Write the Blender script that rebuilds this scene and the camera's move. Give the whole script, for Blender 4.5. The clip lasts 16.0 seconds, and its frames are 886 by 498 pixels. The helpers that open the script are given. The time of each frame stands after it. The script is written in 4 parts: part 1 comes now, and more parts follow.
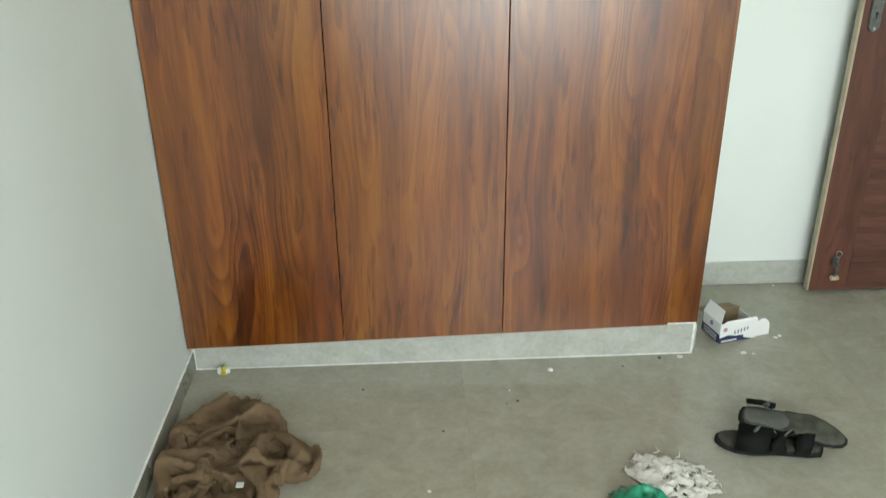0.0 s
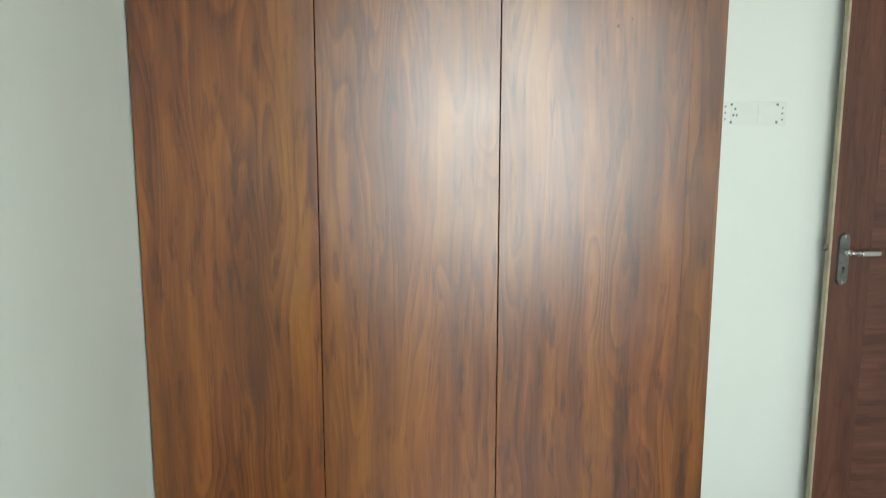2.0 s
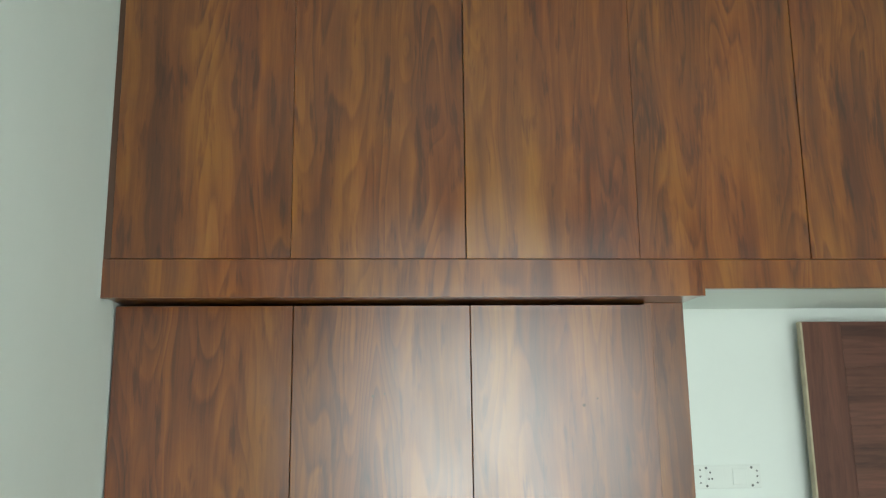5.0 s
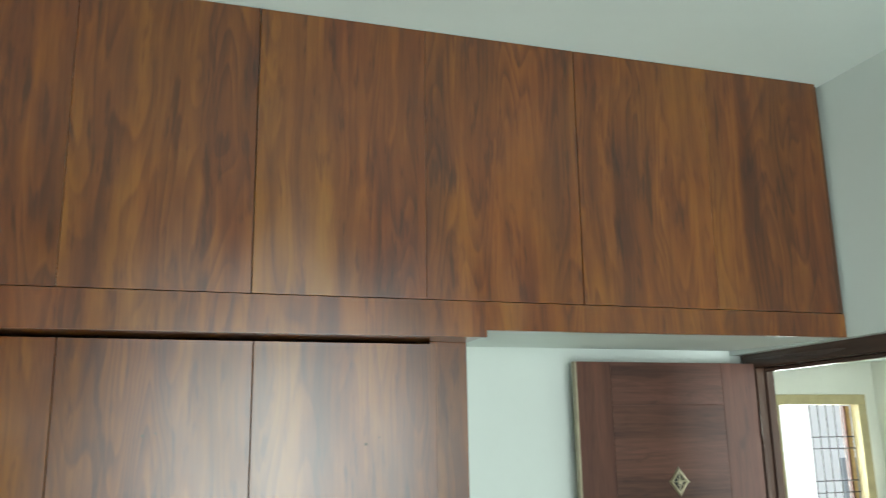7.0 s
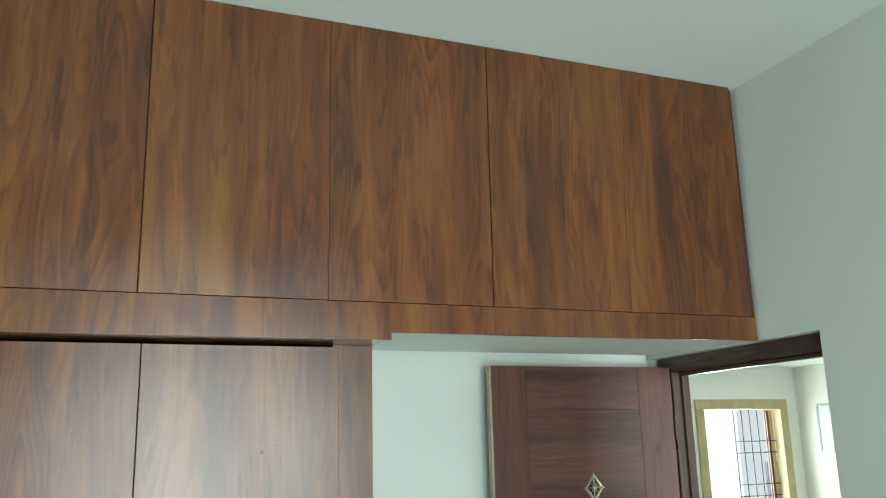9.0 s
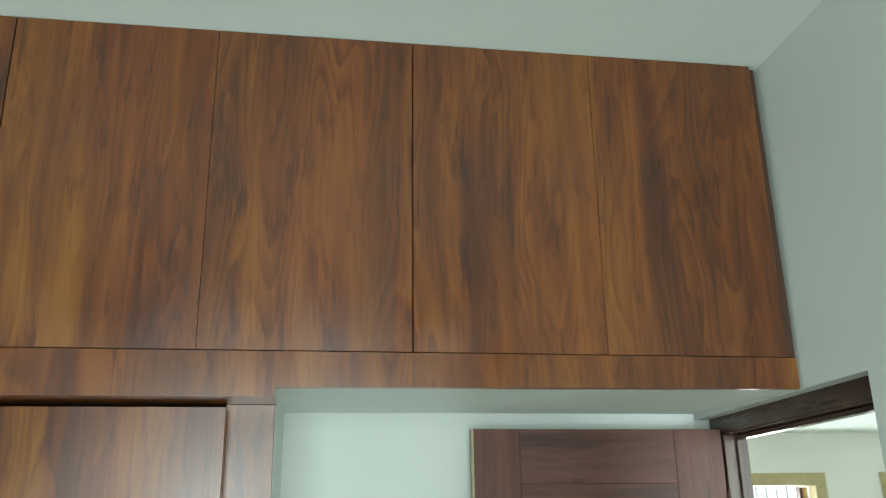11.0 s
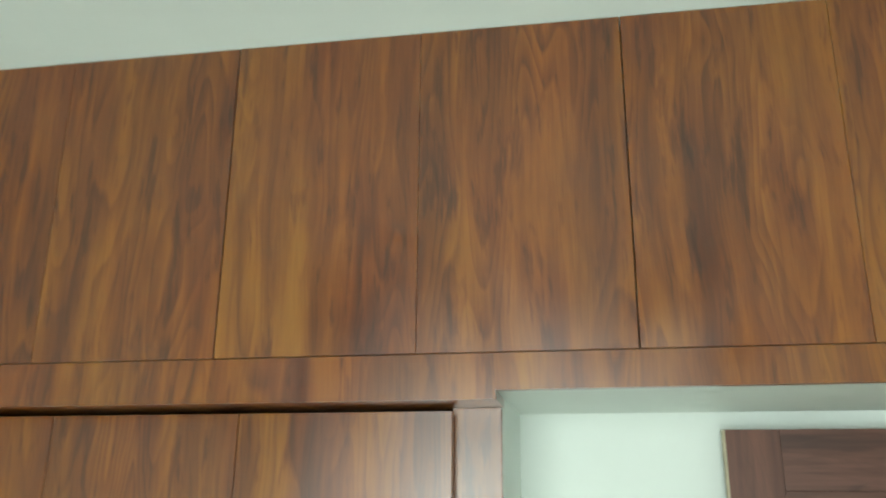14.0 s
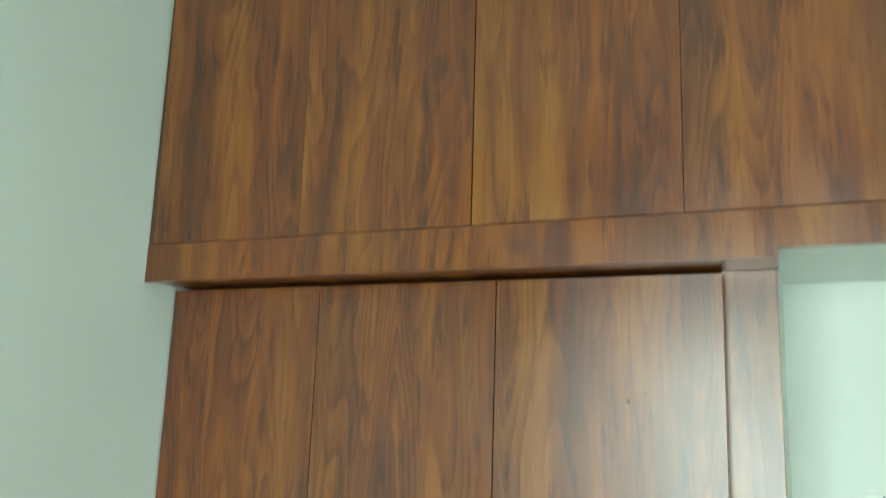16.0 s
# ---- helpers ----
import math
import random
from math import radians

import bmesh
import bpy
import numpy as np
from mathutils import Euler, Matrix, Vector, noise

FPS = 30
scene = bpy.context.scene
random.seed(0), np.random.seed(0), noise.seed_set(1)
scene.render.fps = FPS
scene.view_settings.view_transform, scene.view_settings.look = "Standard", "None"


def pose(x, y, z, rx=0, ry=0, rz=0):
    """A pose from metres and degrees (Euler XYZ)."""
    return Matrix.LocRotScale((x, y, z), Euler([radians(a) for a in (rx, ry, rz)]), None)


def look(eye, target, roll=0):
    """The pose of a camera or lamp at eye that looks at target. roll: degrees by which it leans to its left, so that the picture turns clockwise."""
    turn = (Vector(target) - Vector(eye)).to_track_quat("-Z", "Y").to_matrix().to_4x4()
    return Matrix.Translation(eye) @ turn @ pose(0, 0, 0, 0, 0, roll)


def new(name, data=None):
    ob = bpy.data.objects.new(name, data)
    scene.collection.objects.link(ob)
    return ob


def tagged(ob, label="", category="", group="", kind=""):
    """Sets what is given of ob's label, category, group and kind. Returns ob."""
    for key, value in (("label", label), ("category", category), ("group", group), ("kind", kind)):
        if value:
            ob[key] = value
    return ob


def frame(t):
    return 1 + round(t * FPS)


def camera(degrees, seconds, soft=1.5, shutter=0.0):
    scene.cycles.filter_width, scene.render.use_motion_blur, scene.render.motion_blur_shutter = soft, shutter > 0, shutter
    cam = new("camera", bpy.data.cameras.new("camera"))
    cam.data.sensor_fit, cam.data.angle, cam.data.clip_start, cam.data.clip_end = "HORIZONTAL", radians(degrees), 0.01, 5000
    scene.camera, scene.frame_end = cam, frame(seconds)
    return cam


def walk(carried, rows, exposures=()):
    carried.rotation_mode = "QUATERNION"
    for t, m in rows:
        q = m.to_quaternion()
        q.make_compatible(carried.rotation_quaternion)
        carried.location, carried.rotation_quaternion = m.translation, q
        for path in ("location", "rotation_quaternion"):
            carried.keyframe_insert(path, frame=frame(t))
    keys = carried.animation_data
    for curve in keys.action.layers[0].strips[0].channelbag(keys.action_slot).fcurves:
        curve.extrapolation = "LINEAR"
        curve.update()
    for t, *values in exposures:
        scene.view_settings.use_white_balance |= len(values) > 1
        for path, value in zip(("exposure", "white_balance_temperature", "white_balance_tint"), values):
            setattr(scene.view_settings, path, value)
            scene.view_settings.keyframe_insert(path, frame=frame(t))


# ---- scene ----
cam = camera(55.6, 16.0, soft=1.15, shutter=0.4)
PATH = [
    (0, (0.708, -2.274, 1.501), (0.786, -0.467, 0.647), -0.6),
    (0.5, (0.697, -2.283, 1.508), (0.794, -0.426, 0.769), 0.3),
    (1, (0.701, -2.292, 1.524), (0.806, -0.396, 0.896), 0.4),
    (1.5, (0.696, -2.296, 1.551), (0.817, -0.362, 1.057), 0.4),
    (2, (0.701, -2.311, 1.573), (0.815, -0.344, 1.23), 0.1),
    (2.5, (0.709, -2.319, 1.606), (0.819, -0.333, 1.397), -0.1),
    (3, (0.709, -2.328, 1.638), (0.828, -0.333, 1.568), -0.2),
    (3.5, (0.705, -2.339, 1.662), (0.834, -0.345, 1.738), -0.3),
    (4, (0.711, -2.35, 1.69), (0.836, -0.366, 1.912), -0.6),
    (6.5, (0.781, -2.391, 1.79), (1.183, -0.486, 2.249), -0.5),
    (7, (0.789, -2.371, 1.785), (1.382, -0.513, 2.229), -1.0),
    (7.5, (0.825, -2.35, 1.788), (1.517, -0.525, 2.223), -1.3),
    (8, (0.838, -2.349, 1.788), (1.571, -0.539, 2.218), -1.4),
    (8.5, (0.844, -2.346, 1.782), (1.59, -0.543, 2.219), -1.6),
    (11, (1.739, -2.05, 1.785), (2.015, -0.171, 2.414), -0.9),
    (11.5, (1.932, -2.013, 1.821), (2.074, -0.138, 2.503), -1.4),
    (12, (1.969, -1.964, 1.822), (2.119, -0.097, 2.523), -1.8),
    (12.5, (1.976, -1.959, 1.818), (2.075, -0.064, 2.451), -1.6),
    (13, (1.948, -1.937, 1.8), (1.93, -0.013, 2.348), -0.6),
    (13.5, (1.889, -1.933, 1.797), (1.7, -0.014, 2.327), 0.2),
    (14, (1.846, -1.953, 1.811), (1.507, -0.083, 2.433), 0.6),
    (14.5, (1.817, -1.986, 1.834), (1.339, -0.169, 2.519), 1.6),
    (15, (1.769, -1.997, 1.83), (1.128, -0.224, 2.498), 2.4),
    (15.5, (1.724, -1.981, 1.802), (0.991, -0.209, 2.368), 2.3),
    (16, (1.673, -1.917, 1.731), (0.896, -0.116, 2.122), 2.0),
]
EXPOSURE = [
    (0, 0.0, 6640, 14), (1.0, -0.10, 6690, 13), (2, -0.16, 6680, 13), (4, -0.22, 6550, 10), (6.5, -0.29, 6360, 8), (8.5, -0.40, 6220, 5),
    (11, -0.38, 6250, 5), (12.0, -0.20, 6150, 5), (12.5, -0.20, 6130, 4), (13.0, -0.23, 6120, 3), (13.5, -0.12, 6340, 4), (14.0, 0.02, 6540, 4), (14.5, 0.04, 6560, 2), (15, -0.04, 6460, -1), (16, -0.05, 6350, -4),
]
walk(cam, [(t, look(eye, target, roll)) for t, eye, target, roll in PATH], EXPOSURE)

# ---- world, sun, window light and hall fill ----
world = bpy.data.worlds.new("sky")
scene.world = world
world.use_nodes = True
wn = world.node_tree
sky = wn.nodes.new("ShaderNodeTexSky")
sky.sky_type = "NISHITA"
sky.sun_disc = False
sky.sun_elevation, sky.sun_rotation = radians(47), radians(231)
wn.links.new(sky.outputs[0], wn.nodes["Background"].inputs[0])
wn.nodes["Background"].inputs[1].default_value = 0.15

sun = new("sun", bpy.data.lights.new("sun", "SUN"))
sun.data.energy, sun.data.angle, sun.data.color = 4.2, radians(0.5), (1.0, 0.95, 0.87)
sun.matrix_world = look((-10, -8, 14), (0, 0, 0))


def window_light(name, eye, target, w, h, watts, colour):
    lamp = new(name, bpy.data.lights.new(name, "AREA"))
    lamp.data.shape, lamp.data.size, lamp.data.size_y = "RECTANGLE", w, h
    lamp.data.energy, lamp.data.color = watts, colour
    lamp.matrix_world = look(eye, target)
    return lamp


DAY = (0.90, 1.0, 0.97)
window_light("window_daylight", (1.50, -3.36, 1.36), (1.50, 0, 0.36), 1.64, 1.92, 108, DAY)
window_light("hall_daylight", (7.26, 5.22, 1.5), (7.26, 0, 1.3), 0.95, 1.15, 60, DAY)
window_light("hall_daylight_b", (5.55, 5.22, 1.5), (5.55, 0, 1.3), 0.90, 1.15, 60, DAY)
# added fill from an assumed south opening, to brighten the hall's north wall
window_light("hall_fill_lamp", (4.2, -3.36, 1.3), (4.2, 0, 1.4), 1.4, 2.0, 175, DAY)


# ---- materials ----
def material(name):
    m = bpy.data.materials.new(name)
    m.use_nodes = True
    t = m.node_tree
    return m, t, t.nodes["Principled BSDF"], t.links


def node(t, kind, **values):
    n = t.nodes.new(kind)
    for key, v in values.items():
        key = key.replace("_", " ")
        if key in n.inputs:
            n.inputs[key].default_value = v
    return n


def coords(t, scale=(1, 1, 1), shift=None, spread=0.0):
    """Object coordinates, scaled; spread moves each object's pattern by its own random amount."""
    tc, mp = t.nodes.new("ShaderNodeTexCoord"), t.nodes.new("ShaderNodeMapping")
    mp.inputs["Scale"].default_value = scale
    if shift:
        mp.inputs["Location"].default_value = shift
    src = tc.outputs["Object"]
    if spread:
        info, mul, add = t.nodes.new("ShaderNodeObjectInfo"), t.nodes.new("ShaderNodeVectorMath"), t.nodes.new("ShaderNodeVectorMath")
        comb, m2 = t.nodes.new("ShaderNodeCombineXYZ"), t.nodes.new("ShaderNodeMath")
        m2.operation, m2.inputs[1].default_value = "MULTIPLY", spread
        t.links.new(info.outputs["Random"], m2.inputs[0])
        t.links.new(m2.outputs[0], comb.inputs[0])
        t.links.new(m2.outputs[0], comb.inputs[2])
        add.operation = "ADD"
        t.links.new(src, add.inputs[0])
        t.links.new(comb.outputs[0], add.inputs[1])
        src = add.outputs[0]
    t.links.new(src, mp.inputs["Vector"])
    return mp.outputs[0]


def ramp(t, fac, stops):
    r = t.nodes.new("ShaderNodeValToRGB")
    e = r.color_ramp.elements
    while len(e) < len(stops):
        e.new(0.5)
    for el, (p, c) in zip(e, stops):
        el.position, el.color = p, (*c, 1)
    t.links.new(fac, r.inputs[0])
    return r.outputs[0]


def tex(t, vec, scale, detail=4.0, rough=0.55, distort=0.0):
    n = node(t, "ShaderNodeTexNoise", Scale=scale, Detail=detail, Roughness=rough, Distortion=distort)
    t.links.new(vec, n.inputs["Vector"])
    return n.outputs["Fac"]


def mix(t, fac, a, b, blend="MIX"):
    n = t.nodes.new("ShaderNodeMix")
    n.data_type, n.blend_type = "RGBA", blend
    for sock, v in ((n.inputs[0], fac), (n.inputs[6], a), (n.inputs[7], b)):
        if isinstance(v, (int, float)):
            sock.default_value = v
        elif isinstance(v, tuple):
            sock.default_value = (*v, 1)
        else:
            t.links.new(v, sock)
    return n.outputs[2]


def bump(t, height, strength, distance, bsdf):
    b = node(t, "ShaderNodeBump", Strength=strength, Distance=distance)
    t.links.new(height, b.inputs["Height"])
    t.links.new(b.outputs[0], bsdf.inputs["Normal"])


def paint(name, colour, rough=0.6, mottling=0.06):
    """Rolled emulsion: faint blotches, fine roller stipple."""
    m, t, b, L = material(name)
    v = coords(t)
    lo = tuple(c * (1 - mottling) for c in colour)
    c = ramp(t, tex(t, v, 1.6, 5, 0.6), [(0.3, lo), (0.7, colour)])
    c = mix(t, 0.10, c, ramp(t, tex(t, v, 38, 3), [(0.3, lo), (0.7, colour)]))
    L.new(c, b.inputs["Base Color"])
    b.inputs["Roughness"].default_value = rough
    bump(t, tex(t, v, 420, 2), 0.12, 0.001, b)
    return m


def plain(name, colour, rough=0.5, metal=0.0, vary=0.12, scale=30.0, relief=0.08):
    m, t, b, L = material(name)
    v = coords(t)
    lo = tuple(c * (1 - vary) for c in colour)
    L.new(ramp(t, tex(t, v, scale, 4), [(0.3, lo), (0.7, colour)]), b.inputs["Base Color"])
    b.inputs["Roughness"].default_value, b.inputs["Metallic"].default_value = rough, metal
    if relief:
        bump(t, tex(t, v, scale * 8, 2), relief, 0.001, b)
    return m


def laminate(name, dark, mid, light, grain_along="z", rough=0.36, spread=7.0, sheen=0.5, wide=1.0, smear=0.0):
    """Printed wood laminate: broad wavering heartwood bands, flame figure, thin pores and a few knots."""
    m, t, b, L = material(name)
    along = grain_along == "z"

    def sq(f):
        return (1, 1, f) if along else (f, 1, 1) if grain_along == "x" else (1, f, 1)

    def grain(scale, f, shift, detail, rg, dist):
        return tex(t, coords(t, sq(f), shift, spread), scale * wide, detail, rg, dist)

    broad = grain(7.5, 0.06, (0, 0, 0), 1.2, 0.4, 0.4)
    band = grain(16.0, 0.065, (3, 0, 1), 2.2, 0.5, 0.8)
    flame = grain(30.0, 0.11, (6, 0, 4), 3.0, 0.55, 2.2)
    smudge = grain(15.0, 0.30, (9, 0, 7), 3.0, 0.6, 1.4)
    pores = grain(130.0, 0.025, (1, 0, 5), 3.0, 0.6, 0.2)
    patch = tex(t, coords(t, (1, 1, 0.6), (5, 0, 2), spread), 2.6, 3, 0.5)
    c = ramp(t, broad, [(0.42, dark), (0.46, mid), (0.52, mid), (0.56, light)])
    c = mix(t, 0.52, c, ramp(t, band, [(0.43, dark), (0.46, mid), (0.52, mid), (0.55, light)]))
    c = mix(t, 0.22, c, ramp(t, flame, [(0.40, tuple(x * 0.65 for x in dark)), (0.46, mid), (0.52, mid), (0.57, light)]))
    fold = node(t, "ShaderNodeMath")
    fold.operation, fold.inputs[1].default_value = "PINGPONG", 0.022
    L.new(grain(6.0, 0.09, (4, 0, 9), 2.0, 0.4, 0.6), fold.inputs[0])
    c = mix(t, ramp(t, fold.outputs[0], [(0.0008, (0.16,) * 3), (0.0075, (0, 0, 0))]), c, tuple(x * 0.8 for x in dark))
    c = mix(t, 0.14, c, ramp(t, pores, [(0.36, tuple(x * 0.5 for x in dark)), (0.5, mid), (0.66, light)]))
    c = mix(t, 1.0, c, ramp(t, patch, [(0.35, (0.86, 0.80, 0.80)), (0.65, (1.10, 1.04, 0.96))]), "MULTIPLY")
    c = mix(t, ramp(t, smudge, [(0.58, (0, 0, 0)), (0.72, (0.5, 0.5, 0.5))]), c, tuple(x * 0.7 for x in dark))
    vor = t.nodes.new("ShaderNodeTexVoronoi")
    vor.inputs["Scale"].default_value = 5.6
    L.new(coords(t, sq(0.28), (2, 0, 3), spread), vor.inputs["Vector"])
    knot = ramp(t, vor.outputs["Distance"], [(0.004, (1, 1, 1)), (0.110, (0, 0, 0))])
    c = mix(t, knot, c, mix(t, 0.50, c, tuple(x * 0.6 for x in dark)))
    L.new(c, b.inputs["Base Color"])
    wiped = tex(t, coords(t, (1, 1, 0.7), (8, 0, 3)), 3.4, 5, 0.62, 2.2)
    gloss = ramp(t, wiped, [(0.32, (rough - smear * 0.5,) * 3), (0.68, (rough + smear,) * 3)])
    L.new(mix(t, 0.4, gloss, ramp(t, band, [(0.3, (rough + 0.05,) * 3), (0.7, (rough - 0.03,) * 3)])), b.inputs["Roughness"])
    b.inputs["Specular IOR Level"].default_value = sheen
    bump(t, pores, 0.08, 0.0006, b)
    return m


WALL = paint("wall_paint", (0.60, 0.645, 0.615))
# off-white, raised further to carry light bounced in from the hall
WALL_NICHE = paint("niche_paint_lifted", (0.73, 0.775, 0.74))
CEIL = paint("ceiling_paint", (0.735, 0.795, 0.765), 0.75)
HALL = paint("hall_paint", (0.75, 0.745, 0.68))
def chain(t, op, a, b=0.0, c=0.0):
    """One math node; numbers or sockets in."""
    n = t.nodes.new("ShaderNodeMath")
    n.operation = op
    for sock, v in zip(n.inputs, (a, b, c)):
        if isinstance(v, (int, float)):
            sock.default_value = v
        else:
            t.links.new(v, sock)
    return n.outputs[0]


def walnut(name, stops, rough, smear, sheen):
    """Walnut-print laminate: wavering gold and red-brown bands, nested flame figure, grey smudges, small knots."""
    m, t, b, L = material(name)
    base = coords(t, (1, 1, 1), None, 8.3)

    def stretched(vec, sx, sz, shift=0.0):
        mp = t.nodes.new("ShaderNodeMapping")
        mp.inputs["Scale"].default_value, mp.inputs["Location"].default_value = (sx, 1, sz), (shift, shift * 0.3, shift * 0.7)
        L.new(vec, mp.inputs["Vector"])
        return mp.outputs[0]

    def around(fac, gain):
        return chain(t, "MULTIPLY_ADD", fac, gain, -0.5 * gain)

    # knots: sparse points that the grain bends round
    vor = t.nodes.new("ShaderNodeTexVoronoi")
    vor.inputs["Scale"].default_value = 1.0
    L.new(stretched(base, 6.0, 2.3, 2.0), vor.inputs["Vector"])
    near = chain(t, "SUBTRACT", 1.0, chain(t, "MINIMUM", chain(t, "MULTIPLY", vor.outputs["Distance"], 2.6), 1.0))
    near = chain(t, "MULTIPLY", near, near)
    # wavering of the grain across the board
    sway = around(tex(t, stretched(base, 3.0, 1.1, 5.0), 1.0, 2.0, 0.5), 0.085)
    sway = chain(t, "ADD", sway, around(tex(t, stretched(base, 14.0, 4.5, 8.0), 1.0, 2.0, 0.5), 0.020))
    comb = t.nodes.new("ShaderNodeCombineXYZ")
    L.new(sway, comb.inputs[0])
    add = t.nodes.new("ShaderNodeVectorMath")
    L.new(base, add.inputs[0])
    L.new(comb.outputs[0], add.inputs[1])
    q = add.outputs[0]
    broad = tex(t, stretched(q, 9.0, 0.6, 0.0), 1.0, 1.5, 0.45)
    band = tex(t, stretched(q, 19.0, 1.3, 3.0), 1.0, 3.0, 0.55)
    streak = tex(t, stretched(q, 44.0, 2.8, 6.0), 1.0, 2.5, 0.55)
    mottle = tex(t, stretched(q, 34.0, 8.0, 9.0), 1.0, 3.0, 0.6)
    pores = tex(t, stretched(q, 210.0, 6.0, 1.0), 1.0, 2.0, 0.6)
    # flame figure: contour lines of a drawn-out field, pulled together round the knots
    field = tex(t, stretched(q, 7.5, 0.85, 11.0), 1.0, 1.2, 0.4)
    field = chain(t, "MULTIPLY_ADD", near, 0.10, field)
    ring = chain(t, "FRACT", chain(t, "MULTIPLY", field, 17.0))
    figure = ramp(t, ring, [(0.0, (0.0,) * 3), (0.55, (0.5,) * 3), (0.86, (1.0,) * 3), (1.0, (0.0,) * 3)])
    where = ramp(t, tex(t, stretched(base, 5.5, 1.5, 17.0), 1.0, 2.0, 0.5), [(0.40, (0.08,) * 3), (0.60, (1.0,) * 3)])
    smudge = ramp(t, tex(t, stretched(q, 36.0, 5.0, 13.0), 1.0, 3.5, 0.6), [(0.57, (0,) * 3), (0.68, (1,) * 3)])
    tone = chain(t, "ADD", around(broad, 0.48), 0.5)
    tone = chain(t, "ADD", tone, around(band, 0.66))
    tone = chain(t, "ADD", tone, around(streak, 0.24))
    tone = chain(t, "ADD", tone, around(mottle, 0.20))
    tone = chain(t, "ADD", tone, around(pores, 0.22))
    tone = chain(t, "ADD", tone, chain(t, "MULTIPLY", around(figure, -0.20), where))
    tone = chain(t, "MULTIPLY_ADD", smudge, -0.19, tone)
    c = ramp(t, tone, stops)
    hue = tex(t, stretched(base, 3.5, 0.8, 21.0), 1.0, 3.0, 0.5)
    c = mix(t, 1.0, c, ramp(t, hue, [(0.38, (1.0, 0.90, 0.94)), (0.62, (0.98, 1.03, 1.0))]), "MULTIPLY")
    core = chain(t, "MULTIPLY", chain(t, "POWER", near, 3.0), ramp(t, vor.outputs["Color"], [(0.42, (0,) * 3), (0.62, (0.55,) * 3)]))
    c = mix(t, core, c, tuple(x * 0.75 for x in stops[0][1]))
    L.new(c, b.inputs["Base Color"])
    # hand-wiped haze in the lacquer
    wiped = tex(t, coords(t, (1, 1, 0.7), (8, 0, 3)), 3.2, 2.5, 0.5, 1.2)
    gloss = ramp(t, wiped, [(0.34, (rough - smear,) * 3), (0.66, (rough + smear,) * 3)])
    lacquer = t.nodes.new("ShaderNodeBsdfAnisotropic")
    lacquer.distribution = "BECKMANN"
    lacquer.inputs["Color"].default_value = (1, 1, 1, 1)
    L.new(gloss, lacquer.inputs["Roughness"])
    fresnel = node(t, "ShaderNodeFresnel", IOR=sheen)
    over = t.nodes.new("ShaderNodeMixShader")
    b.inputs["Specular IOR Level"].default_value = 0.0
    b.inputs["Roughness"].default_value = 0.6
    L.new(fresnel.outputs[0], over.inputs[0])
    L.new(b.outputs[0], over.inputs[1])
    L.new(lacquer.outputs[0], over.inputs[2])
    L.new(over.outputs[0], t.nodes["Material Output"].inputs["Surface"])
    relief = node(t, "ShaderNodeBump", Strength=0.05, Distance=0.0005)
    L.new(pores, relief.inputs["Height"])
    for shader in (b, lacquer):
        L.new(relief.outputs[0], shader.inputs["Normal"])
    return m


WOOD = walnut("walnut_laminate", [(0.14, (0.042, 0.0122, 0.0052)), (0.36, (0.098, 0.0268, 0.0072)), (0.50, (0.157, 0.0468, 0.0086)), (0.62, (0.208, 0.0715, 0.0105)), (0.84, (0.280, 0.1110, 0.0150))], 0.325, 0.03, 1.69)
EDGE = plain("dark_edge_band", (0.085, 0.040, 0.024), 0.5)
CARCASS = plain("carcass_board", (0.07, 0.036, 0.020), 0.7)
DOOR_V = laminate("door_veneer_upright", (0.056, 0.020, 0.013), (0.094, 0.033, 0.021), (0.130, 0.049, 0.031), "z", 0.50, 5.0, 0.5)
DOOR_H = laminate("door_veneer_across", (0.048, 0.018, 0.012), (0.090, 0.034, 0.023), (0.140, 0.058, 0.042), "x", 0.50, 5.0, 0.5)
LIPPING = plain("raw_wood_lipping", (0.44, 0.38, 0.27), 0.7, 0, 0.3, 14)
FRAME = laminate("frame_stain", (0.044, 0.023, 0.016), (0.062, 0.033, 0.024), (0.084, 0.045, 0.032), "z", 0.26, 5.0)
FRAME_Y = laminate("frame_stain_across", (0.044, 0.023, 0.016), (0.062, 0.033, 0.024), (0.084, 0.045, 0.032), "y", 0.26, 5.0)
CHROME = plain("brushed_steel", (0.55, 0.56, 0.56), 0.25, 1.0, 0.1, 60, 0.03)
OLDSTEEL = plain("dull_steel", (0.20, 0.205, 0.20), 0.4, 1.0, 0.35, 60)
BRASS = plain("pale_brass", (0.56, 0.50, 0.36), 0.32, 1.0, 0.2, 50)
BLACK = plain("black_hole", (0.012, 0.012, 0.012), 0.6, 0, 0.1)
WHITE_PL = plain("white_plastic", (0.70, 0.735, 0.70), 0.35, 0, 0.03, 20, 0.0)
OCHRE = plain("ochre_window_paint", (0.46, 0.38, 0.20), 0.5, 0, 0.2, 8)
ORANGE = plain("varnished_shutter", (0.60, 0.40, 0.17), 0.4, 0, 0.25, 10)
IRON = plain("grille_iron", (0.05, 0.05, 0.055), 0.5, 0.6)


